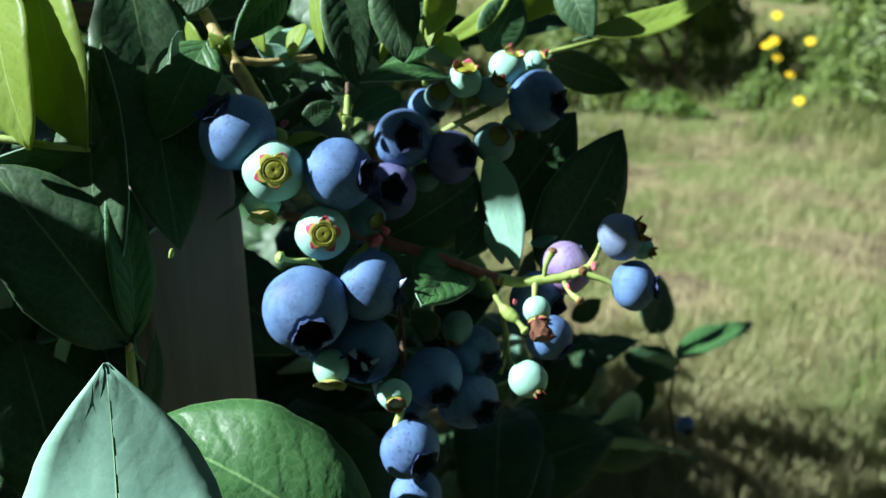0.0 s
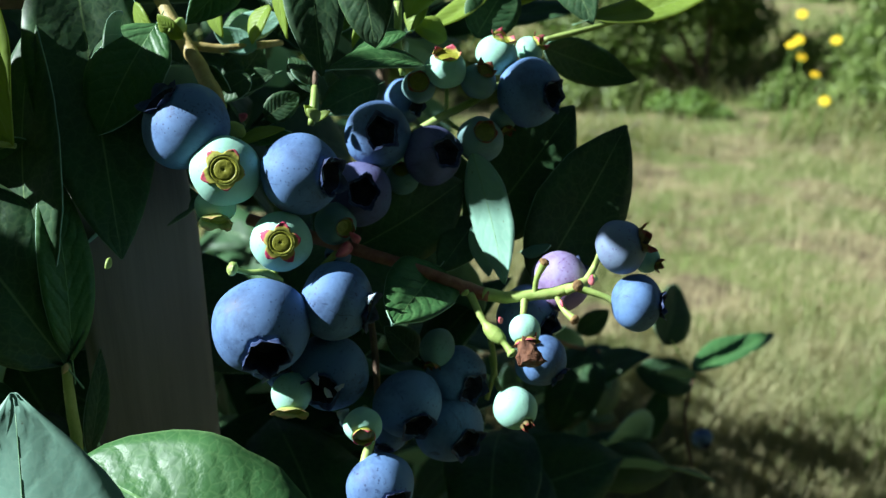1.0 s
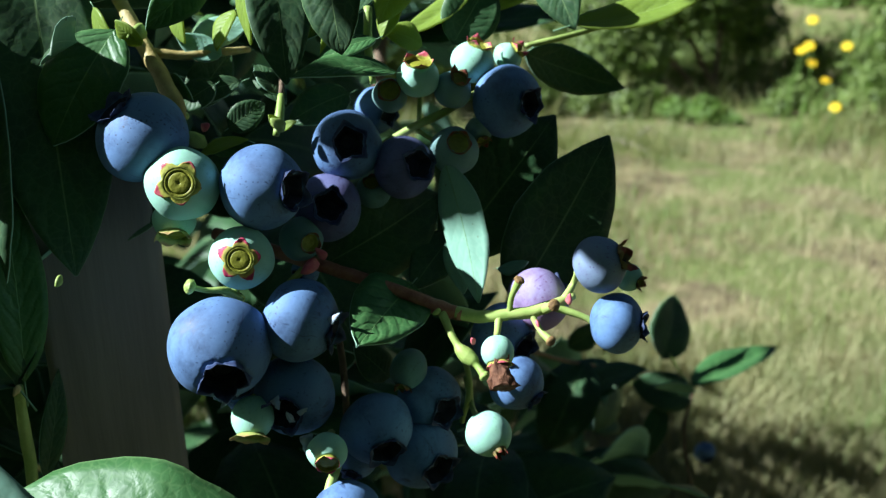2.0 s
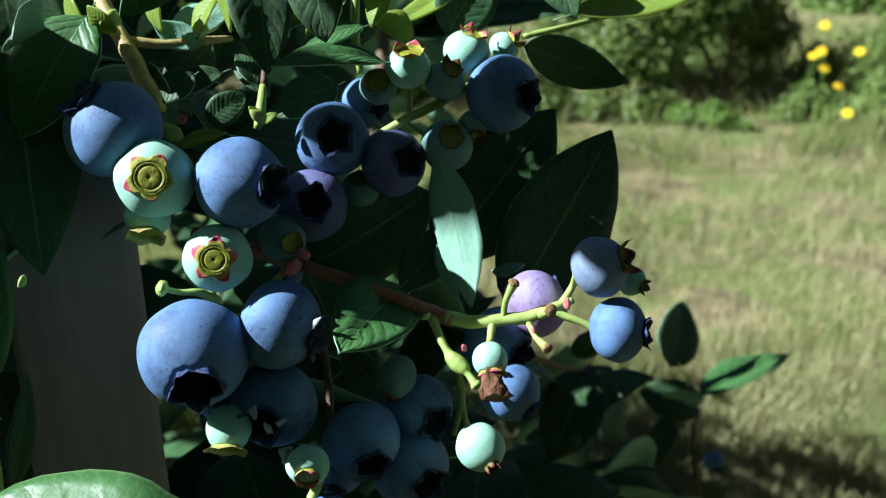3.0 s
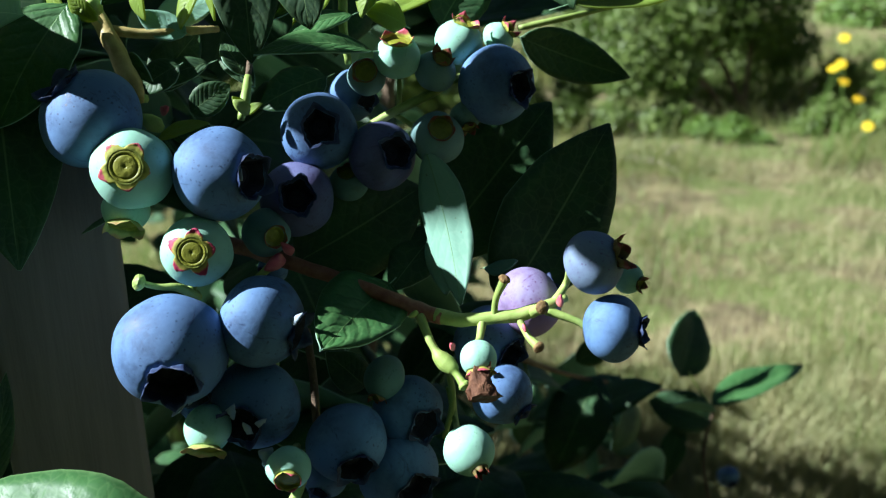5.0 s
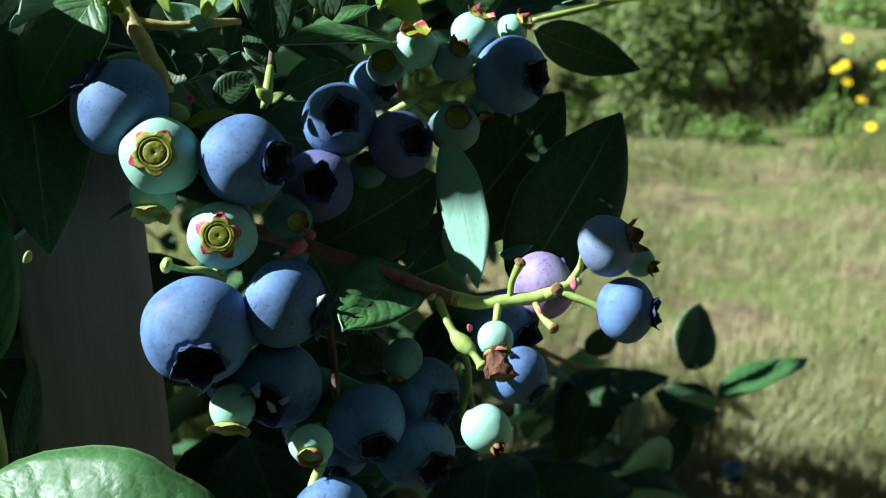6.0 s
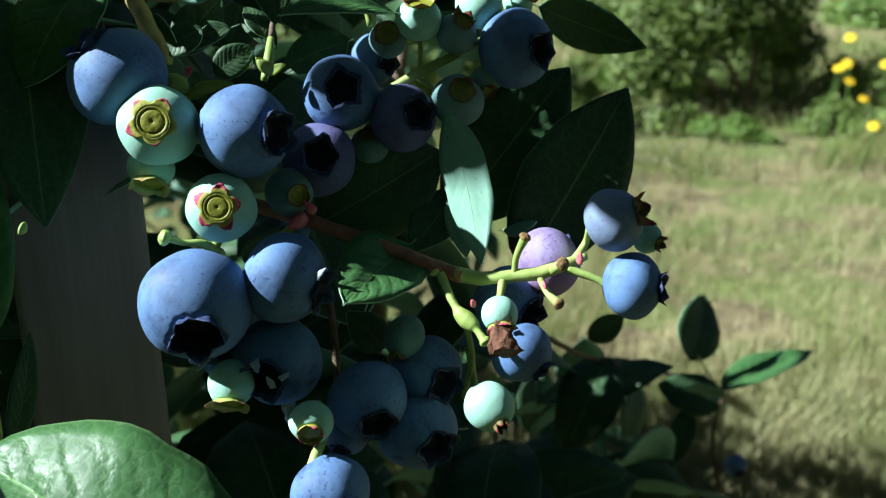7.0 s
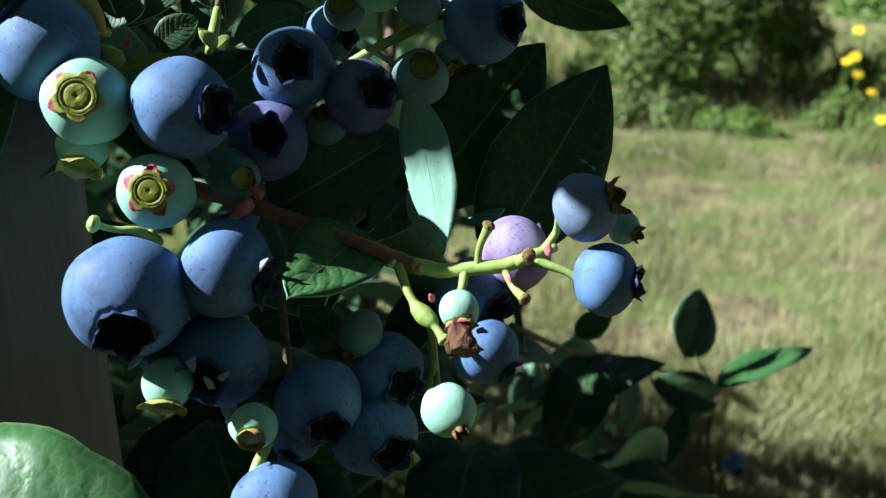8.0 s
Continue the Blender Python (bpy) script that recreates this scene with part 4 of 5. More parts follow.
# ---------------------------------------------------------------- berries, upper cluster
berry((0.0077, 0.1580, 0.6214), 0.00693, (0.657, -0.751, 0.061), rc=0.36, tall=0.2, stem=[(0.0037, 0.1653, 0.6218)], label="large ripe blue berry of the upper cluster")
berry((0.0011, 0.1613, 0.6284), 0.00428, (0.326, -0.127, 0.937), "unripe", rc=0.5, tall=0.4, flare=0.3, sunlit=True, label="unripe pale green berry with red crown tips")
berry((0.0082, 0.1662, 0.6286), 0.00297, (0.759, -0.137, 0.637), "unripe", rc=0.55, tall=0.6, flare=0.3, sunlit=True, label="small unripe berry with an open reddish crown")
berry((-0.0094, 0.1543, 0.6267), 0.00402, (0.048, -0.273, 0.961), "unripe", rc=0.62, tall=0.4, flare=0.15, label="unripe green berry with a pink-edged crown")
berry((-0.0029, 0.1551, 0.6243), 0.00367, (0.368, -0.540, 0.757), "unripe_shaded", rc=0.45, tall=0.45, calyx=CALYX_DRY, label="unripe green berry in the shade")
berry((-0.0147, 0.1547, 0.6234), 0.00329, (0.000, -0.865, 0.502), "unripe_shaded", rc=0.55, tall=0.2, calyx=CALYX_DRY, label="small shaded unripe berry")
berry((-0.0180, 0.1611, 0.6190), 0.00466, (0.761, -0.649, 0.005), rc=0.42, tall=0.2, label="ripe blue berry in the upper shade")
berry((-0.0228, 0.1515, 0.6145), 0.00657, (0.147, -0.929, 0.338), rc=0.42, tall=0.2, label="ripe blue berry with its open crown facing outward")
berry((-0.0121, 0.1516, 0.6103), 0.00605, (0.565, -0.764, 0.312), "dusky", rc=0.44, tall=0.2, label="dark purple berry in the shade")
berry((-0.0026, 0.1526, 0.6131), 0.00468, (0.167, -0.785, 0.596), "unripe_shaded", rc=0.42, tall=0.25, calyx=CALYX_DRY, label="shaded blue-green unripe berry")
berry((0.0022, 0.1569, 0.6161), 0.00278, (0.286, -0.696, -0.659), "unripe_shaded", rc=0.45, tall=0.45, calyx=CALYX_DRY, label="small shaded unripe berry")
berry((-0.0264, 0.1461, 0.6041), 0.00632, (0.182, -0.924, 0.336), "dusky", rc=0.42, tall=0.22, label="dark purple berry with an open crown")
berry((-0.0309, 0.1413, 0.5997), 0.00413, (0.568, -0.821, 0.057), "unripe_shaded", rc=0.4, tall=0.2, calyx=CALYX_DRY, label="shaded unripe berry above the branch")
berry((-0.0525, 0.1375, 0.6047), 0.00380, (0.048, -0.663, -0.747), "unripe", rc=0.68, tall=0.55, flare=0.35, deep=0.5, calyx=CALYX_BELL, sunlit=True, label="small unripe berry with a ragged yellow crown")
berry((-0.0310, 0.1449, 0.5920), 0.00273, (-0.536, -0.841, -0.074), "ripe", rc=0.4, tall=0.2, label="small blue berry behind the branch")
berry((-0.0115, 0.1371, 0.5750), 0.00348, (-0.278, -0.734, -0.620), "unripe_shaded", rc=0.4, tall=0.3, squash=1.15, calyx=CALYX_DRY, label="small unripe oval berry in the shade")
berry((-0.0183, 0.1528, 0.6051), 0.00348, (0.000, -0.591, 0.806), "unripe_shaded", rc=0.4, tall=0.2, calyx=CALYX_DRY, label="small shaded unripe green berry")
berry((0.1500, 0.4281, 0.3642), 0.0062, (0.192, -0.890, -0.413), rc=0.42, tall=0.2, label="ripe blue berry on a far low shoot")

# ---------------------------------------------------------------- torn crown flakes
def flake(at, way, size, seed):
    """A thin torn lobe of a dried crown."""
    rng = random.Random(seed)
    verts, faces = [], []
    n_ = 7
    for side in (0.00012, -0.00012):
        for i in range(n_):
            u = i / (n_ - 1)
            half = size * 0.45 * (1 - u) ** 0.6 * rng.uniform(0.7, 1.2)
            bend = 0.35 * size * u * u
            verts += [(-half, size * u * 1.4, bend + side), (half * rng.uniform(0.6, 1.2), size * u * 1.4, bend + side + 0.1 * size * rng.random())]
    for i in range(n_ - 1):
        a = 2 * i
        b = 2 * n_ + a
        faces += [(a, a + 1, a + 3, a + 2), (b, b + 2, b + 3, b + 1), (a, a + 2, b + 2, b), (a + 1, b + 1, b + 3, a + 3)]
    faces += [(0, 2 * n_, 2 * n_ + 1, 1), (2 * n_ - 2, 2 * n_ - 1, 4 * n_ - 1, 4 * n_ - 2)]
    ob = new("crown_flake", mesh_from("crown_flake", verts, faces, [SILVER]))
    ob.matrix_basis = facing(at, way, rng.uniform(0, 360))
    tagged(ob, "torn silvery flake of a dried berry crown", "crown flake", "torn crown flakes")


for k, (q, d, z) in enumerate((((-0.0418, 0.1247, 0.5781), (-0.400, -0.772, 0.494), 0.0026), ((-0.0402, 0.1248, 0.5794), (0.300, -0.677, 0.672), 0.0022), ((-0.0342, 0.1221, 0.5776), (-0.400, -0.638, 0.658), 0.002), ((-0.0314, 0.1220, 0.5730), (-0.200, -0.977, -0.070), 0.0018),
                             ((-0.0302, 0.1218, 0.5745), (0.300, -0.945, 0.131), 0.0014), ((-0.0292, 0.1219, 0.5704), (0.300, -0.934, -0.192), 0.0028), ((-0.0246, 0.1259, 0.5902), (-0.300, -0.748, 0.592), 0.0018), ((-0.0316, 0.1308, 0.6124), (-0.400, -0.861, 0.313), 0.002))):
    flake(q, d, z, 200 + k)

# ---------------------------------------------------------------- bud scales on the twigs
def scale_bit(at, way, size, mat=PINK, label="small pink bud scale"):
    bm = bmesh.new()
    bmesh.ops.create_uvsphere(bm, u_segments=10, v_segments=8, radius=size)
    for v in bm.verts:
        v.co.x *= 0.35
        v.co.y *= 0.6 * (1 - 0.5 * v.co.z / size)
        v.co *= 1 + 0.3 * noise.noise(v.co / size * 1.7 + Vector(at) * 90)
    me = bpy.data.meshes.new("bud_scale")
    bm.to_mesh(me)
    bm.free()
    me.polygons.foreach_set("use_smooth", [True] * len(me.polygons))
    me.materials.append(mat)
    part("bud_scale", me, bush, label, facing(Vector(at) - bush.matrix_basis.translation, way))


for q, d, s, mm in (((-0.0292, 0.1381, 0.5954), (-0.667, -0.690, -0.281), 0.0022, PINK), ((-0.0271, 0.1390, 0.5977), (-0.667, -0.085, 0.740), 0.0014, PINK), ((0.0172, 0.1320, 0.5915), (0.133, -0.155, 0.979), 0.0011, PINK),
                    ((-0.0485, 0.1498, 0.6186), (0.667, -0.512, 0.541), 0.0013, PINK), ((0.0115, 0.1304, 0.5873), (0.333, -0.854, -0.398), 0.0008, PINK), ((0.0001, 0.1294, 0.5846), (-0.333, -0.580, 0.743), 0.001, PINK),
                    ((-0.0346, 0.1463, 0.6200), (-0.667, -0.348, 0.659), 0.0018, GREEN_WOOD), ((-0.0491, 0.1446, 0.6175), (-0.667, -0.348, 0.659), 0.0022, GREEN_WOOD), ((-0.0604, 0.1541, 0.6349), (-0.667, -0.690, -0.281), 0.0022, GREEN_WOOD),
                    ((-0.0695, 0.1263, 0.5978), (-0.167, -0.911, -0.378), 0.0013, GREEN_WOOD), ((-0.0808, 0.1280, 0.5762), (-0.167, -0.911, -0.378), 0.0012, YELLOW_WOOD), ((-0.0063, 0.1346, 0.5878), (-0.833, -0.392, -0.389), 0.0009, GREEN_WOOD)):
    scale_bit(q, d, s, mm, "small pink bud scale" if mm is PINK else "small yellow-green bud")

# ---------------------------------------------------------------- leaves about the fruit
leaf((-0.0044, 0.1489, 0.6118), (0.0015, 0.1372, 0.5884), 0.00890, 26, True, 0.05, 0.2, fat=0.1, label="sunlit pale under side of a narrow leaf")
leaf((0.0089, 0.1481, 0.5833), (0.0282, 0.1604, 0.6141), 0.02025, 12, False, 0.03, 0.1, fat=0.1, label="large dark shaded leaf with a pointed tip")
leaf((-0.0040, 0.1550, 0.5904), (0.0181, 0.1657, 0.6171), 0.01971, 8, False, 0.03, 0.1, fat=0.1, label="large dark shaded leaf")
leaf((-0.0025, 0.1558, 0.5956), (-0.0111, 0.1463, 0.5871), 0.00912, 10, False, 0.05, 0.2)
leaf((-0.0038, 0.1484, 0.5971), (-0.0009, 0.1447, 0.5870), 0.00591, 30, True)
leaf((-0.0280, 0.1509, 0.5909), (-0.0058, 0.1584, 0.6029), 0.01759, 12, False, 0.12, 0.25, fat=0.6, label="dark glossy cupped leaf")
leaf((-0.0135, 0.1516, 0.6281), (-0.0319, 0.1456, 0.6282), 0.00637, 40, False, 0.1, 0.3, lighter="mid", label="leaf with a sunlit tip")
leaf((0.0134, 0.1831, 0.6268), (0.0374, 0.1894, 0.6179), 0.01015, 6, False, -0.08, 0.15, tipdrop=0.04, fat=0.0, label="dark leaf pointing out over the meadow")
leaf((-0.0109, 0.1440, 0.5894), (-0.0198, 0.1228, 0.5869), 0.01387, 14, False, 0.03, 0.35, wave=0.12, fat=0.25, lighter="mid", label="young leaf under the branch with a bright margin")
leaf((-0.0156, 0.1433, 0.5699), (-0.0221, 0.1413, 0.5777), 0.00696, 20, False)
leaf((0.0056, 0.1477, 0.5910), (0.0112, 0.1440, 0.5938), 0.00341, -50, True)
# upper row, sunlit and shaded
leaf((0.0219, 0.1730, 0.6341), (0.0554, 0.1826, 0.6429), 0.00909, -38, False, -0.08, 0.3, fat=0.3, lighter=True, label="bright green leaf curling over the meadow")
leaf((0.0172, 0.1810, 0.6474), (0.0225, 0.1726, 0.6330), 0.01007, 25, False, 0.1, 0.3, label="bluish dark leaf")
leaf((0.0193, 0.1851, 0.6498), (0.0017, 0.1799, 0.6355), 0.00979, -25, False, 0.1, 0.3, lighter=True, label="sunlit bright green leaf")
leaf((0.0039, 0.1785, 0.6448), (-0.0146, 0.1721, 0.6317), 0.00630, 35, False, -0.12, 0.4, lighter=True, label="curved bright green leaf")
leaf((-0.0252, 0.1528, 0.6510), (-0.0226, 0.1460, 0.6322), 0.01075, 10, False, 0.08, 0.12, fat=0.6, label="dark blue-green shaded leaf")
leaf((-0.0359, 0.1588, 0.6507), (-0.0330, 0.1489, 0.6264), 0.01160, -14, False, 0.05, 0.2, fat=0.3, label="dark shaded leaf")
leaf((-0.0409, 0.1590, 0.6483), (-0.0397, 0.1534, 0.6329), 0.00469, 50, False, 0.05, 0.2, lighter=True)
leaf((-0.0484, 0.1617, 0.6469), (-0.0588, 0.1544, 0.6355), 0.00844, -30, False, 0.1, 0.3, lighter="mid", label="ribbed green leaf catching the sun")
leaf((-0.0163, 0.1662, 0.6419), (-0.0317, 0.1628, 0.6323), 0.00597, 20, False)
leaf((-0.0123, 0.1696, 0.6466), (-0.0170, 0.1638, 0.6353), 0.00795, -20, False, lighter=True)
leaf((-0.0024, 0.1747, 0.6300), (0.0054, 0.1794, 0.6428), 0.01197, 10, False, fat=0.5, label="dark rounded leaf behind the upper berries")
leaf((-0.0406, 0.1610, 0.6275), (-0.0343, 0.1556, 0.6215), 0.00488, -10, False)
leaf((-0.0440, 0.1632, 0.6246), (-0.0574, 0.1614, 0.6199), 0.00507, 10, False)
leaf((-0.0494, 0.1544, 0.6136), (-0.0389, 0.1458, 0.6165), 0.00383, 20, False, lighter="mid", label="small green leaf between the berries")
leaf((-0.0467, 0.1604, 0.6301), (-0.0551, 0.1601, 0.6339), 0.00537, 15, True)
leaf((-0.0532, 0.1645, 0.6327), (-0.0418, 0.1656, 0.6357), 0.00602, 5, True)
leaf((-0.0635, 0.1648, 0.6467), (-0.0737, 0.1638, 0.6395), 0.00689, 0, False)
leaf((-0.0171, 0.1558, 0.6336), (-0.0279, 0.1501, 0.6295), 0.00600, 38, False, 0.08, 0.25, lighter="mid", label="leaf with a sunlit outer half")
leaf((-0.0497, 0.1814, 0.6339), (-0.0574, 0.1802, 0.6304), 0.00660, 30, False, lighter="mid", label="bright green leaf deeper in the bush")
leaf((-0.0482, 0.1590, 0.6248), (-0.0551, 0.1574, 0.6204), 0.00612, 10, False, fat=0.6, label="small rounded dark leaf")
leaf((-0.0448, 0.1522, 0.6178), (-0.0381, 0.1538, 0.6222), 0.00558, 10, False, fat=0.6, label="small rounded dark leaf")
leaf((-0.0360, 0.1553, 0.6235), (-0.0404, 0.1592, 0.6285), 0.00429, 34, False, label="glossy leaf with a bright sheen")
leaf((-0.0231, 0.1653, 0.6218), (-0.0350, 0.1614, 0.6168), 0.00861, 14, False, fat=0.3, label="dark leaf among the upper berries")
leaf((-0.0534, 0.1594, 0.6203), (-0.0468, 0.1681, 0.6295), 0.00812, 14, False, fat=0.3, label="dark leaf behind the yellow branch")
leaf((-0.0594, 0.1534, 0.6330), (-0.0636, 0.1530, 0.6375), 0.00391, -30, False, 0.1, 0.3, lighter=True, label="yellow-green leaf at the base of a side twig")
leaf((-0.0557, 0.1556, 0.6273), (-0.0511, 0.1530, 0.6229), 0.00345, 25, False, 0.1, 0.3, lighter="mid", label="small leaf beside the yellow branch")
leaf((-0.0087, 0.1695, 0.6304), (-0.0163, 0.1685, 0.6335), 0.00680, 30, False, 0.1, 0.3, lighter=True, label="sunlit young leaf above the upper berries")
# small leaves in the brightest leaf colour that catch the sun between the twigs
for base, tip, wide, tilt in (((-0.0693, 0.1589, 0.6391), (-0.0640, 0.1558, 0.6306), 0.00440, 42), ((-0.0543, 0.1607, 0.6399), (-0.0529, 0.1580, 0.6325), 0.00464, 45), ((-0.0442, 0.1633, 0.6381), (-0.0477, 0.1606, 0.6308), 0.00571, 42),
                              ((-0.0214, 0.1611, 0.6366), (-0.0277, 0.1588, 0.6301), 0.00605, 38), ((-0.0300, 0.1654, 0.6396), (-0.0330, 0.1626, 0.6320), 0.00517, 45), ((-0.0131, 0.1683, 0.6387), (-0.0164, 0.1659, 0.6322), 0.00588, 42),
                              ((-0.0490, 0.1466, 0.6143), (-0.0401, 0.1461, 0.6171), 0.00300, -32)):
    leaf(base, tip, wide, tilt, False, 0.08, 0.25, lighter=True, label="small sunlit yellow-green leaf")
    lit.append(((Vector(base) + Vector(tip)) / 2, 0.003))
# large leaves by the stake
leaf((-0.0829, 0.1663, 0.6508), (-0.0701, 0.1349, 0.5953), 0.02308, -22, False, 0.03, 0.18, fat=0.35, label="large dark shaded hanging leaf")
leaf((-0.0643, 0.1544, 0.6356), (-0.0741, 0.1433, 0.6168), 0.01526, 8, False, 0.06, 0.2, fat=0.45, lighter="mid", label="dull green quilted leaf")
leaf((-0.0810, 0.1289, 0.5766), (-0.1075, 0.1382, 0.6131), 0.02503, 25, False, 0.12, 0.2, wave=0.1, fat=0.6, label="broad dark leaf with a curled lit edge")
leaf((-0.0800, 0.1299, 0.5770), (-0.0839, 0.1413, 0.6127), 0.00960, 35, False, 0.1, 0.3, fat=0.3, lighter="mid", label="narrow green leaf beside the shoot")
leaf((-0.0959, 0.1495, 0.6529), (-0.0850, 0.1319, 0.6177), 0.02250, 34, False, 0.06, 0.3, fat=0.3, lighter=True, label="sunlit yellow-green leaf")
leaf((-0.1029, 0.1471, 0.6508), (-0.0960, 0.1319, 0.6178), 0.02250, 34, False, 0.06, 0.3, fat=0.3, lighter=True, label="sunlit yellow-green leaf")
leaf((-0.0857, 0.1410, 0.6164), (-0.1081, 0.1399, 0.6133), 0.00811, -50, False, 0.06, 0.2, lighter="mid", label="dull green leaf edge")
leaf((-0.0810, 0.1328, 0.5544), (-0.0789, 0.1414, 0.5735), 0.00480, 40, False, 0.06, 0.2)
leaf((-0.0994, 0.1271, 0.5386), (-0.1103, 0.1439, 0.5716), 0.02386, 30, False, 0.06, 0.2, fat=0.5)
leaf((-0.0854, 0.1319, 0.5871), (-0.0868, 0.1533, 0.6370), 0.01839, -20, False, 0.06, 0.2)
leaf((-0.0586, 0.1518, 0.6021), (-0.0859, 0.1500, 0.5971), 0.01044, 0, False, 0.05, 0.15, fat=0.4, label="dark shaded leaf over the head of the stake")
tube("twig", [(-0.1090, 0.1347, 0.6202), (-0.1001, 0.1339, 0.6194), (-0.0923, 0.1331, 0.6184), (-0.0848, 0.1324, 0.6176)], [0.0009, 0.0008, 0.0007, 0.0005], GREEN_WOOD, bush, "green twig of the yellow-green leaves")
# low leaves near the camera, placed and sized to fit its view
leaf((-0.0697, 0.0695, 0.5479), (-0.0737, 0.0937, 0.5909), 0.03450, 2, True, 0.05, 0.12, fat=-0.25, label="pale sunlit leaf close to the camera")
leaf((-0.0304, 0.0941, 0.5466), (-0.0759, 0.1127, 0.5658), 0.03140, 34, False, 0.14, 0.22, fat=0.75, wave=0.08, lighter="mid", label="broad sunlit green leaf with a quilted blade")
# low shoot in front of the meadow
tube("twig", [(0.0159, 0.1974, 0.5491), (0.0405, 0.2675, 0.5079), (0.0756, 0.3198, 0.4759), (0.0913, 0.3190, 0.4738), (0.1026, 0.3171, 0.4687)], [0.0008, 0.0008, 0.0007, 0.0006, 0.0005], CANE, bush, "thin shaded twig of a low shoot")
tube("twig", [(0.1021, 0.3171, 0.4687), (0.0976, 0.3191, 0.4742), (0.0927, 0.3221, 0.4823)], [0.0006, 0.0005, 0.0004], GREEN_WOOD, bush)
tube("twig", [(0.1015, 0.3030, 0.4299), (0.0985, 0.3107, 0.4510), (0.1026, 0.3171, 0.4687)], [0.0009, 0.0008, 0.0006], CANE, bush)
leaf((0.1021, 0.3173, 0.4692), (0.1472, 0.3448, 0.4715), 0.01955, -70, False, 0.0, 0.8, tipdrop=-0.04, lighter="mid", label="slender leaf half lit against the meadow")
leaf((0.0891, 0.3213, 0.4802), (0.0976, 0.3395, 0.5011), 0.02250, 24, False, 0.05, 0.15, fat=0.35, label="dark upright pointed leaf")
leaf((0.1021, 0.3154, 0.4641), (0.0769, 0.3181, 0.4713), 0.01665, 10, False, 0.08, 0.2, fat=0.5, label="dark drooping leaf of the low shoot")
# separate pale strip added where only a leaf's edge is sunlit
leaf((0.1000, 0.3061, 0.4736), (0.0831, 0.3067, 0.4752), 0.00565, -40, True, label="narrow pale leaf that stands for a sunlit leaf edge")
leaf((0.0895, 0.3151, 0.4633), (0.0819, 0.3067, 0.4400), 0.00990, 10, False, label="narrow dark hanging leaf")
leaf((0.0561, 0.2941, 0.4932), (0.0594, 0.2883, 0.4773), 0.00536, 50, True)
leaf((0.0364, 0.2422, 0.5261), (0.0472, 0.2447, 0.5328), 0.00844, 10, False)

# ---------------------------------------------------------------- foliage deeper in the bush
SHAPES = []
for k in range(6):
    v, f, uv, sl = leaf_geometry(0.05, 0.024 + 0.003 * (k % 3), 0.03 + 0.03 * k, 0.2, 0.05 * (k % 2), 0.08, 0.3 * (k - 2.5) / 2.5, 60 + k, 0.1 * k, 8, 2)
    SHAPES.append(((v, f, uv, sl), mesh_from("leaf", v, f, [LEAF_TOP, LEAF_UNDER], uv, sl)))

# places that the sun reaches between the leaves
for c, r in (((-0.0563, 0.1541, 0.6261), 0.003), ((-0.0579, 0.1551, 0.6288), 0.003), ((-0.0041, 0.1358, 0.5875), 0.003), ((-0.0065, 0.1370, 0.5880), 0.003), ((-0.0970, 0.1405, 0.6148), 0.005), ((-0.0825, 0.1370, 0.6010), 0.003), ((-0.1060, 0.1380, 0.6125), 0.003), ((-0.0711, 0.1473, 0.6248), 0.004), ((-0.0435, 0.1471, 0.6155), 0.003), ((-0.0247, 0.1528, 0.6312), 0.003), ((-0.0160, 0.1331, 0.5860), 0.004), ((0.0001, 0.1417, 0.5965), 0.003), ((0.0006, 0.1394, 0.5923), 0.003), ((0.0015, 0.1344, 0.5872), 0.003), ((0.0070, 0.1338, 0.5879), 0.003), ((0.0134, 0.1334, 0.5889), 0.003),
             ((-0.0485, 0.1287, 0.5957), 0.003), ((-0.0008, 0.1294, 0.5823), 0.003), ((-0.0292, 0.1381, 0.5954), 0.002), ((-0.0548, 0.1506, 0.6252), 0.004), ((-0.0592, 0.1562, 0.6319), 0.003),
             ((-0.0907, 0.1403, 0.6363), 0.009), ((-0.0983, 0.1376, 0.6291), 0.009), ((-0.0887, 0.1357, 0.6239), 0.008), ((-0.0800, 0.0996, 0.5701), 0.01), ((-0.0769, 0.1030, 0.5796), 0.008), ((-0.0499, 0.0967, 0.5687), 0.012), ((-0.0618, 0.0968, 0.5689), 0.008), ((-0.0439, 0.0952, 0.5646), 0.01),
             ((0.0094, 0.1813, 0.6394), 0.006), ((0.0360, 0.1804, 0.6368), 0.008), ((-0.0065, 0.1737, 0.6361), 0.004), ((-0.0530, 0.1557, 0.6392), 0.005), ((-0.0774, 0.1182, 0.5758), 0.003), ((0.1223, 0.3296, 0.4679), 0.009),
             ((-0.0206, 0.1223, 0.5912), 0.003), ((-0.0178, 0.1584, 0.6336), 0.004)):
    lit.append((Vector(c), r))
# camera places and turns along its walk, to keep leaves out of view
EYES = [(Vector((-0.027, -0.044, 0.6595)), 3.7), (Vector((-0.017, -0.023, 0.6545)), 2.2), (Vector((0.0, 0.0, 0.65)), 0.0), (Vector((-0.003, -0.005, 0.6406)), -0.7), (Vector((0.005, 0.0072, 0.6365)), -1.5)]
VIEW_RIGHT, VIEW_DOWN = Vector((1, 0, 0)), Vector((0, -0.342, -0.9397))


SPOTS = np.array([tuple(c) for c, _ in lit])
REACH = np.array([r for _, r in lit]) + 0.002
BLADE = np.array([(0.013 * v * math.sin(math.pi * min(0.96, max(0.04, u))), 0.05 * u, 0.002, 1.0) for u in np.linspace(0, 1, 11) for v in (-1, -0.5, 0, 0.5, 1)])
RAY = np.array(SUN)


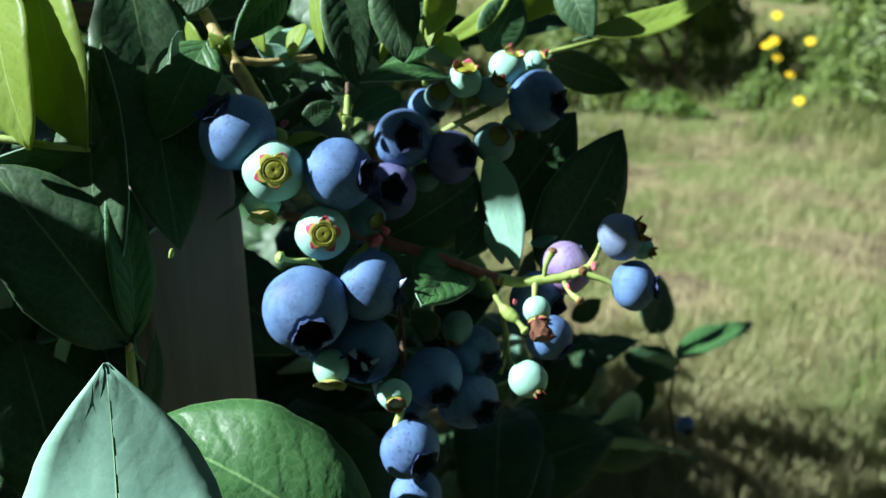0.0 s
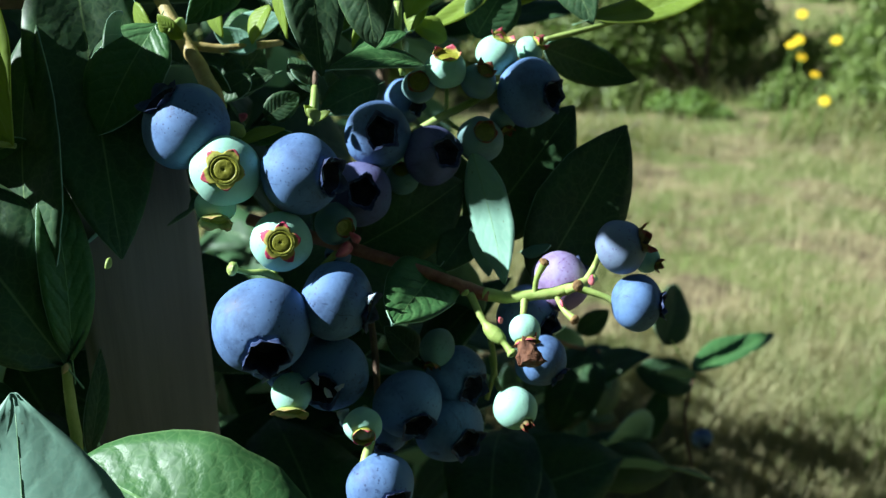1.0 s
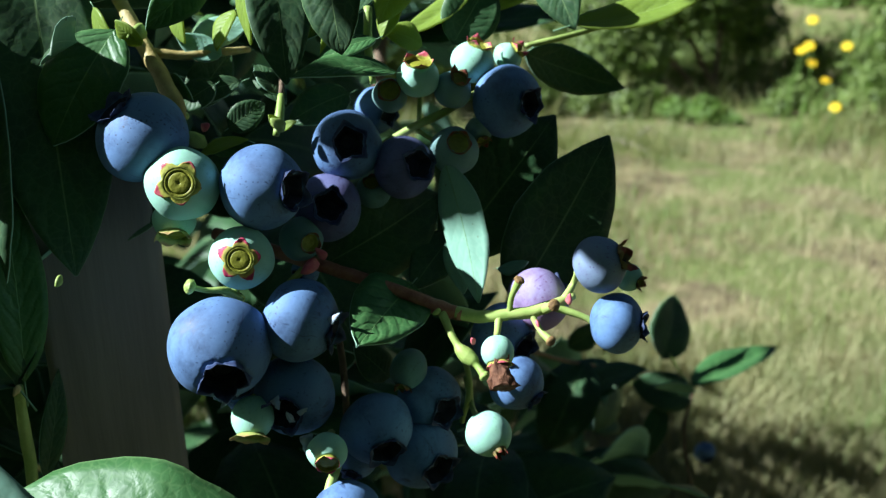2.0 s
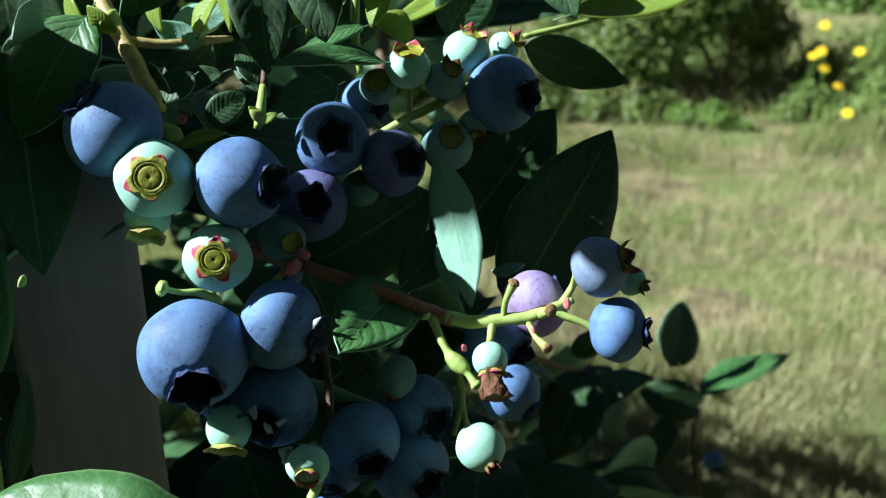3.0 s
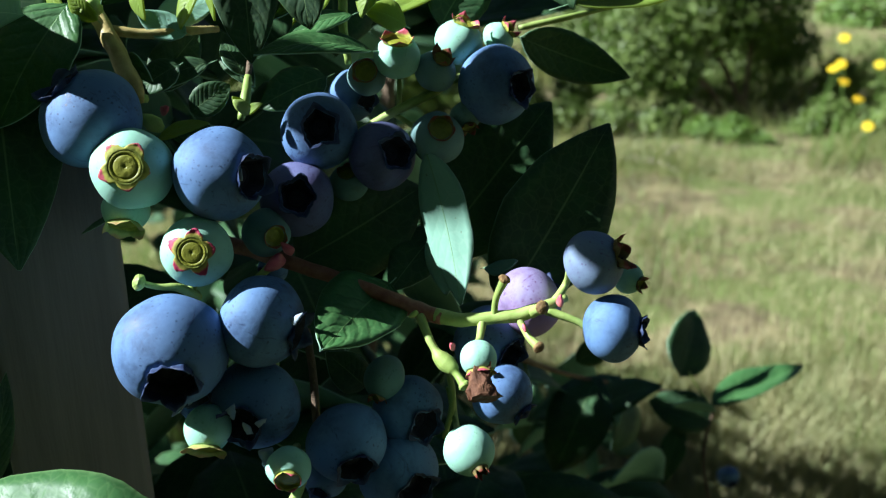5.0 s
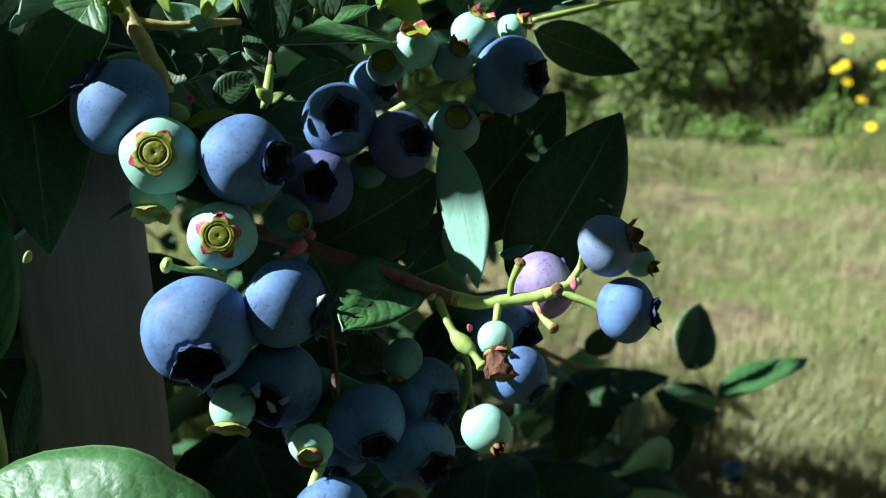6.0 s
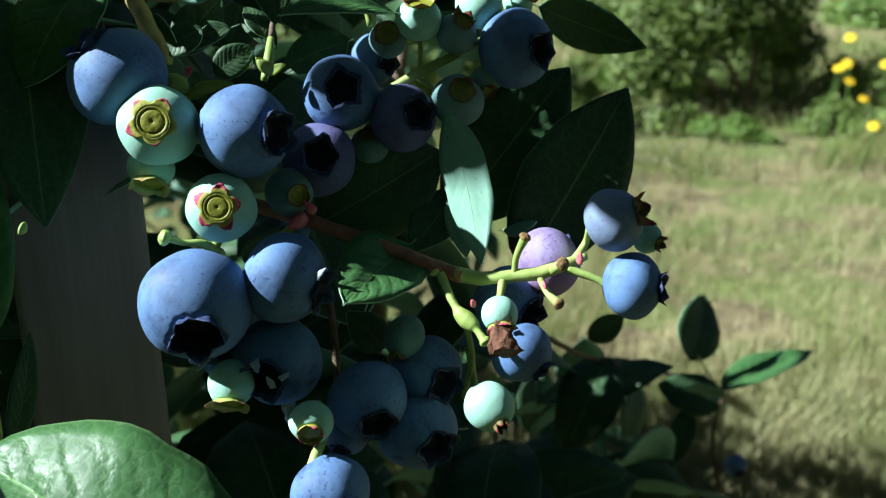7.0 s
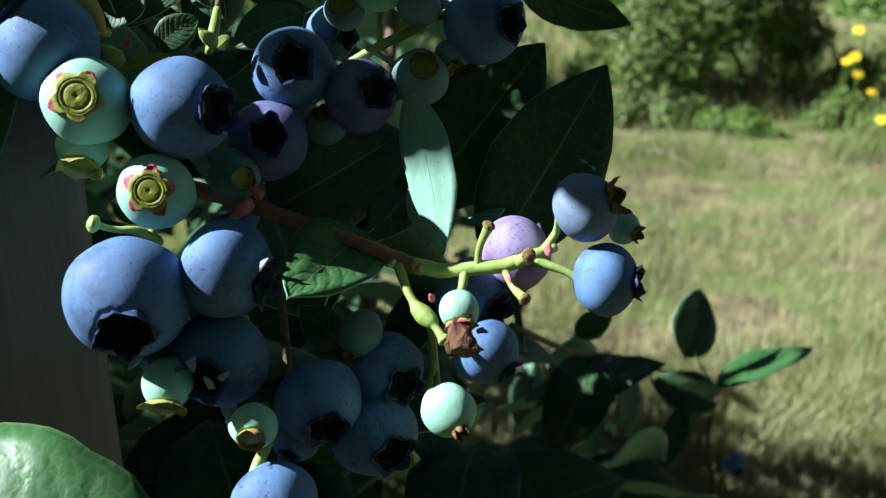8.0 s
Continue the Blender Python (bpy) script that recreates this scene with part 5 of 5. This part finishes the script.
def shades_fruit(m):
    """True where a leaf at the pose m would stand between the sun and a sunlit spot."""
    d = (BLADE @ np.array(m).T)[:, None, :3] - SPOTS[None]
    s = d @ RAY
    off = np.linalg.norm(d - s[..., None] * RAY, axis=2)
    return bool(((s > 0) & (off < REACH)).any())


def in_view(q, margin):
    """True where a leaf at q would hang in the camera's view, on the near side of the fruit."""
    if (q - EYES[2][0]).dot(-FRONT) > 0.185:
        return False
    for eye, turn in EYES:
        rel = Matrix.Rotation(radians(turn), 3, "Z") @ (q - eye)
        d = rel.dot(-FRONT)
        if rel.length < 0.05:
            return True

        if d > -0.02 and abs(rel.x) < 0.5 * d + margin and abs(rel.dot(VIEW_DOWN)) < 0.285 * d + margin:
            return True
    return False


def over_meadow(q):
    """True where the camera would see a leaf at q before the open meadow."""
    rel = q - EYES[2][0]
    d = rel.dot(-FRONT)
    return d > 0.1 and rel.x > 0.1 * d and rel.dot(VIEW_DOWN) > -0.2 * d


def loose_leaf_pose(q, rng, size):
    way = Vector((rng.gauss(0, 1), rng.gauss(0, 1), rng.gauss(-0.2, 0.7))).normalized()
    return Matrix.Translation(q) @ way.to_track_quat("Y", "Z").to_matrix().to_4x4() @ Matrix.Rotation(rng.uniform(-1, 1), 4, "Y") @ Matrix.Scale(size, 4)


HOME = Matrix.Translation(-bush.matrix_basis.translation)
rng = random.Random(77)
made = 0
while made < 150:
    z = rng.uniform(1.25, 1.95)
    a, b = rng.uniform(-0.75, 0.2), rng.uniform(-0.5, 0.42)
    # the windows to the meadow beside the stake and behind the branch stay free
    if a > -0.02 and b < 0.14 or a > 0.06 or (abs(a + 0.36) < 0.07 and abs(b - 0.02) < 0.05) or (abs(a + 0.06) < 0.05 and abs(b - 0.03) < 0.03):
        continue
    q = Vector((0, 0, 0.65)) + 0.15 * z * (VIEW_RIGHT * a + VIEW_DOWN * b - FRONT)
    m = loose_leaf_pose(q, rng, rng.uniform(0.7, 1.15))
    if shades_fruit(m):
        continue
    if not (abs(a + 0.21) < 0.07 and abs(b + 0.14) < 0.05):      # a gap above the berries
        part("leaf", SHAPES[made % 6][1], bush, "", HOME @ m)
    made += 1

for k in range(50):                                           # low shoots over the shaded ground
    z = rng.uniform(1.9, 3.2)
    q = Vector((0, 0, 0.65)) + 0.15 * z * (VIEW_RIGHT * rng.uniform(-0.02, 0.2) + VIEW_DOWN * rng.uniform(0.13, 0.36) - FRONT)
    part("leaf", SHAPES[k % 6][1], bush, "", HOME @ loose_leaf_pose(q, rng, rng.uniform(0.6, 1.0)))

# the crown that goes on above, beside and behind, joined
verts, faces, uvs, slots = [], [], [], []


def add_crown(m, k):
    (v, f, uv, sl), _ = SHAPES[k % 6]
    i = len(verts)
    verts.extend([HOME @ m @ Vector(c) for c in v])
    faces.extend([tuple(i + j for j in g) for g in f])
    uvs.extend(uv)
    slots.extend(sl)


made = 0
while made < 1500:
    y = rng.uniform(0.05, 0.92)
    q = Vector((rng.uniform(-0.62, 0.0), y, rng.uniform(0.1, 0.95 if y < 0.4 else 0.64)))
    rel = q - Vector((0, 0, 0.65))
    d = rel.dot(-FRONT)
    if in_view(q, 0.05) or rel.length < 0.1 or (q.x + 0.0867) ** 2 + (q.y - 0.186) ** 2 < 0.0009:
        continue                                            # in the camera's view or in the stake
    if d > 0.1:
        a, b = rel.x / d, rel.dot(VIEW_DOWN) / d
        if a > 0.02 and b < 0.3 or -0.41 < a < -0.3 and -0.02 < b < 0.08 or -0.1 < a < -0.02 and -0.01 < b < 0.05:
            continue                                        # before the meadow as the camera sees it
    m = loose_leaf_pose(q, rng, rng.uniform(0.8, 1.3))
    if shades_fruit(m):
        continue
    add_crown(m, made)
    made += 1

# curtain of leaves added beside the stake to keep the sun off it
for a_, b_, c_, n_leaves in (((-0.24, 0.08, 0.3), (-0.112, 0.3, 0.72), 0.0, 170),):
    made = 0
    for _ in range(6000):
        q = Vector([rng.uniform(u, v) for u, v in zip(a_, b_)])
        if in_view(q, 0.03):
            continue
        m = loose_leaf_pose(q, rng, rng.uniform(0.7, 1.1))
        if shades_fruit(m) or in_view(m @ Vector((0, 0.05, 0)), 0.01):
            continue
        add_crown(m, made)
        made += 1
        if made == n_leaves:
            break

# leaves added towards the sun to keep the head of the stake dark
for q, w in (((-0.104, 0.150, 0.588), 0.9), ((-0.112, 0.158, 0.606), 1.0), ((-0.1, 0.142, 0.566), 0.8), ((-0.12, 0.165, 0.57), 1.0)):
    y = (UP - SUN * SUN.z + Vector((0, rng.uniform(-0.5, 0.5), 0))).normalized()
    x = y.cross(SUN).normalized()
    m = Matrix.Translation(q) @ Matrix((x, SUN.cross(x), SUN)).transposed().to_4x4() @ Matrix.Scale(w, 4)
    if not shades_fruit(m):
        add_crown(m, made)

# small leaf added to shade the crown side of the large berry
x = UP.cross(SUN).normalized()
over = SUN.cross(x)
c_ = Vector((-0.0570, 0.1396, 0.6191)) + SUN * 0.018 + over * 0.0058
add_crown(Matrix.Translation(c_ - x * 0.0085) @ Matrix((x.cross(SUN), x, SUN)).transposed().to_4x4() @ Matrix.Scale(0.33, 4), 2)

# leaves added towards the sun so that their shade dapples the near meadow
made = 0
while made < 520:
    g = Vector((rng.uniform(0.06, 0.62), rng.uniform(0.75, 1.16), 0.0))
    q = g + SUN * (rng.uniform(0.12, 0.75) if made < 300 else rng.uniform(0.8, 1.3))
    rel = q - Vector((0, 0, 0.65))
    d = rel.dot(-FRONT)
    a, b = rel.x / d, rel.dot(VIEW_DOWN) / d
    if g.x > 0.58 - 0.2 * (g.y - 0.75) / 0.5 or noise.noise(Vector((g.x * 11, g.y * 11, 2.0))) < (-0.16 if made < 300 else 0.08):
        continue
    if a > 0.03 and b < 0.13 + 0.25 * a or a > 0.16 or -0.1 < a < -0.02 and -0.01 < b < 0.05 or -0.41 < a < -0.3 and -0.02 < b < 0.08:
        continue
    m = loose_leaf_pose(q, rng, rng.uniform(0.6, 1.1))
    if shades_fruit(m):
        continue
    add_crown(m, made)
    made += 1

# leaves added beyond the bush, low and wide, to shade the ground
made = 0
while made < 520:
    q = Vector((rng.uniform(-0.85, -0.4), rng.uniform(0.8, 1.25), rng.uniform(0.08, 0.6)))
    rel = q - Vector((0, 0, 0.65))
    d = rel.dot(-FRONT)
    a, b = rel.x / d, rel.dot(VIEW_DOWN) / d
    if -0.41 < a < -0.3 and -0.02 < b < 0.08:
        continue
    add_crown(loose_leaf_pose(q, rng, rng.uniform(0.9, 1.4)), made)
    made += 1

# added leaves on the sunny side, mostly unseen: each shades some fruit and leaves
for c in ((-0.0358, 0.1521, 0.6324), (-0.0341, 0.1499, 0.6290), (-0.0371, 0.1534, 0.6359), (-0.0362, 0.1547, 0.6394), (-0.0207, 0.1496, 0.6283), (-0.0171, 0.1507, 0.6284), (-0.0361, 0.1607, 0.6149), (-0.0320, 0.1616, 0.6173), (-0.0384, 0.1581, 0.6165), (-0.0037, 0.1468, 0.6073), (-0.0028, 0.1451, 0.6042), (-0.0018, 0.1443, 0.6021), (-0.0707, 0.1591, 0.6427), (-0.0759, 0.1548, 0.6339), (-0.0707, 0.1538, 0.6340), (-0.0796, 0.1529, 0.6286), (-0.0226, 0.1402, 0.5938), (-0.0182, 0.1387, 0.5924), (-0.0135, 0.1379, 0.5904), (-0.0102, 0.1375, 0.5893), (-0.0761, 0.1417, 0.6226), (-0.0700, 0.1337, 0.6093), (-0.0825, 0.1487, 0.6330), (-0.0677, 0.1446, 0.6220), (-0.0759, 0.1351, 0.6090), (-0.0818, 0.1401, 0.6183), (-0.0917, 0.1277, 0.5974), (-0.0960, 0.1296, 0.6027), (-0.0859, 0.1236, 0.5905), (-0.0983, 0.1251, 0.5902), (-0.0813, 0.1291, 0.5967), (-0.0899, 0.1326, 0.6064),
          (-0.0987, 0.1209, 0.5699), (-0.0966, 0.1144, 0.5609), (-0.0781, 0.1661, 0.5801), (-0.0781, 0.1611, 0.5663), (-0.0714, 0.1572, 0.5557), (-0.0815, 0.1553, 0.5505), (-0.0849, 0.1646, 0.5758), (-0.0714, 0.1646, 0.5758), (0.0170, 0.1568, 0.6028), (0.0121, 0.1615, 0.6069), (0.0221, 0.1586, 0.6076), (0.0098, 0.1540, 0.5951), (0.0152, 0.1633, 0.6117), (0.0069, 0.1586, 0.5990), (0.0252, 0.1596, 0.6105), (0.0180, 0.1551, 0.5980),
          (-0.0157, 0.1445, 0.5996), (-0.0100, 0.1458, 0.6032), (-0.0214, 0.1438, 0.5978), (-0.0084, 0.1495, 0.5914), (-0.0116, 0.1359, 0.5847), (-0.0158, 0.1324, 0.5884), (0.0226, 0.1864, 0.6228), (0.0312, 0.1887, 0.6201), (-0.0191, 0.1519, 0.6288), (-0.0227, 0.1507, 0.6298), (-0.0241, 0.1557, 0.6392), (-0.0350, 0.1533, 0.6371), (-0.0351, 0.1513, 0.6314), (-0.0230, 0.1536, 0.6335),
          (0.0713, 0.2608, 0.5246), (0.0716, 0.2473, 0.5048), (-0.0211, 0.1459, 0.5685), (-0.0149, 0.1480, 0.5743), (0.0324, 0.2122, 0.5314), (0.0399, 0.2163, 0.5427), (-0.0499, 0.1600, 0.6072), (-0.0654, 0.1487, 0.5981), (-0.0713, 0.1501, 0.6018), (-0.0481, 0.1603, 0.6256), (-0.0402, 0.1586, 0.6209), (-0.0302, 0.1590, 0.6219), (-0.0860, 0.1592, 0.5610), (-0.0860, 0.1534, 0.5452), (-0.0747, 0.1534, 0.5452), (-0.0860, 0.1688, 0.5875), (-0.0657, 0.1546, 0.5483), (-0.0669, 0.1363, 0.6121), (-0.0722, 0.1487, 0.6330), (-0.0674, 0.1524, 0.6301), (-0.0314, 0.1413, 0.5558), (-0.0417, 0.1406, 0.5539), (-0.0522, 0.1477, 0.5516), (-0.0713, 0.1496, 0.6004), (-0.0772, 0.1490, 0.5990), (-0.0654, 0.1499, 0.6013), (-0.0612, 0.1549, 0.5494), (-0.0556, 0.1540, 0.5468), (-0.0765, 0.1932, 0.5229), (-0.0695, 0.1927, 0.5216), (-0.0934, 0.2459, 0.4924), (-0.0987, 0.2435, 0.4857), (0.0446, 0.2855, 0.4695), (0.0551, 0.3349, 0.4297)):
    shaded.append((Vector(c), 0.0))
side = SUN.cross(UP).normalized()
over = side.cross(SUN)
made = 0
for c, r in shaded:
    for k in range(6 if r else 2):
        an = k * 1.2566
        p = c + (side * math.cos(an) + over * math.sin(an)) * r * (0.65 if k < 5 else 0.0)
        for _ in range(160):
            s = 0.02 + 0.42 * rng.random()
            q = p + SUN * s
            n_ = (SUN + Vector((rng.gauss(0, .35), rng.gauss(0, .35), rng.gauss(0, .35)))).normalized()
            y = (Matrix.Rotation(rng.uniform(0, 6.28), 3, n_) @ n_.orthogonal()).normalized()
            size = rng.uniform(0.28, 1.0)
            m = Matrix((y.cross(n_), y, n_)).transposed().to_4x4() @ Matrix.Scale(size, 4)
            m = Matrix.Translation(q + (m.to_3x3() @ Vector((rng.uniform(-.006, .006), rng.uniform(-.034, -.014), 0)))) @ m
            ends = [m @ Vector((0, t, 0)) for t in (0.0, 0.025, 0.05)]
            if any(in_view(e, 0.008) or over_meadow(e) for e in ends) or shades_fruit(m):
                continue
            if s < 0.06 and any((e - o).length < 0.014 for e in ends for o, _ in lit):
                continue
            add_crown(m, made)
            made += 1
            break
crown_ob = part("crown", mesh_from("crown", verts, faces, [LEAF_TOP, LEAF_UNDER], uvs, slots), bush, "dense green foliage of the bush with added shade leaves")
tagged(crown_ob, kind="stuff")
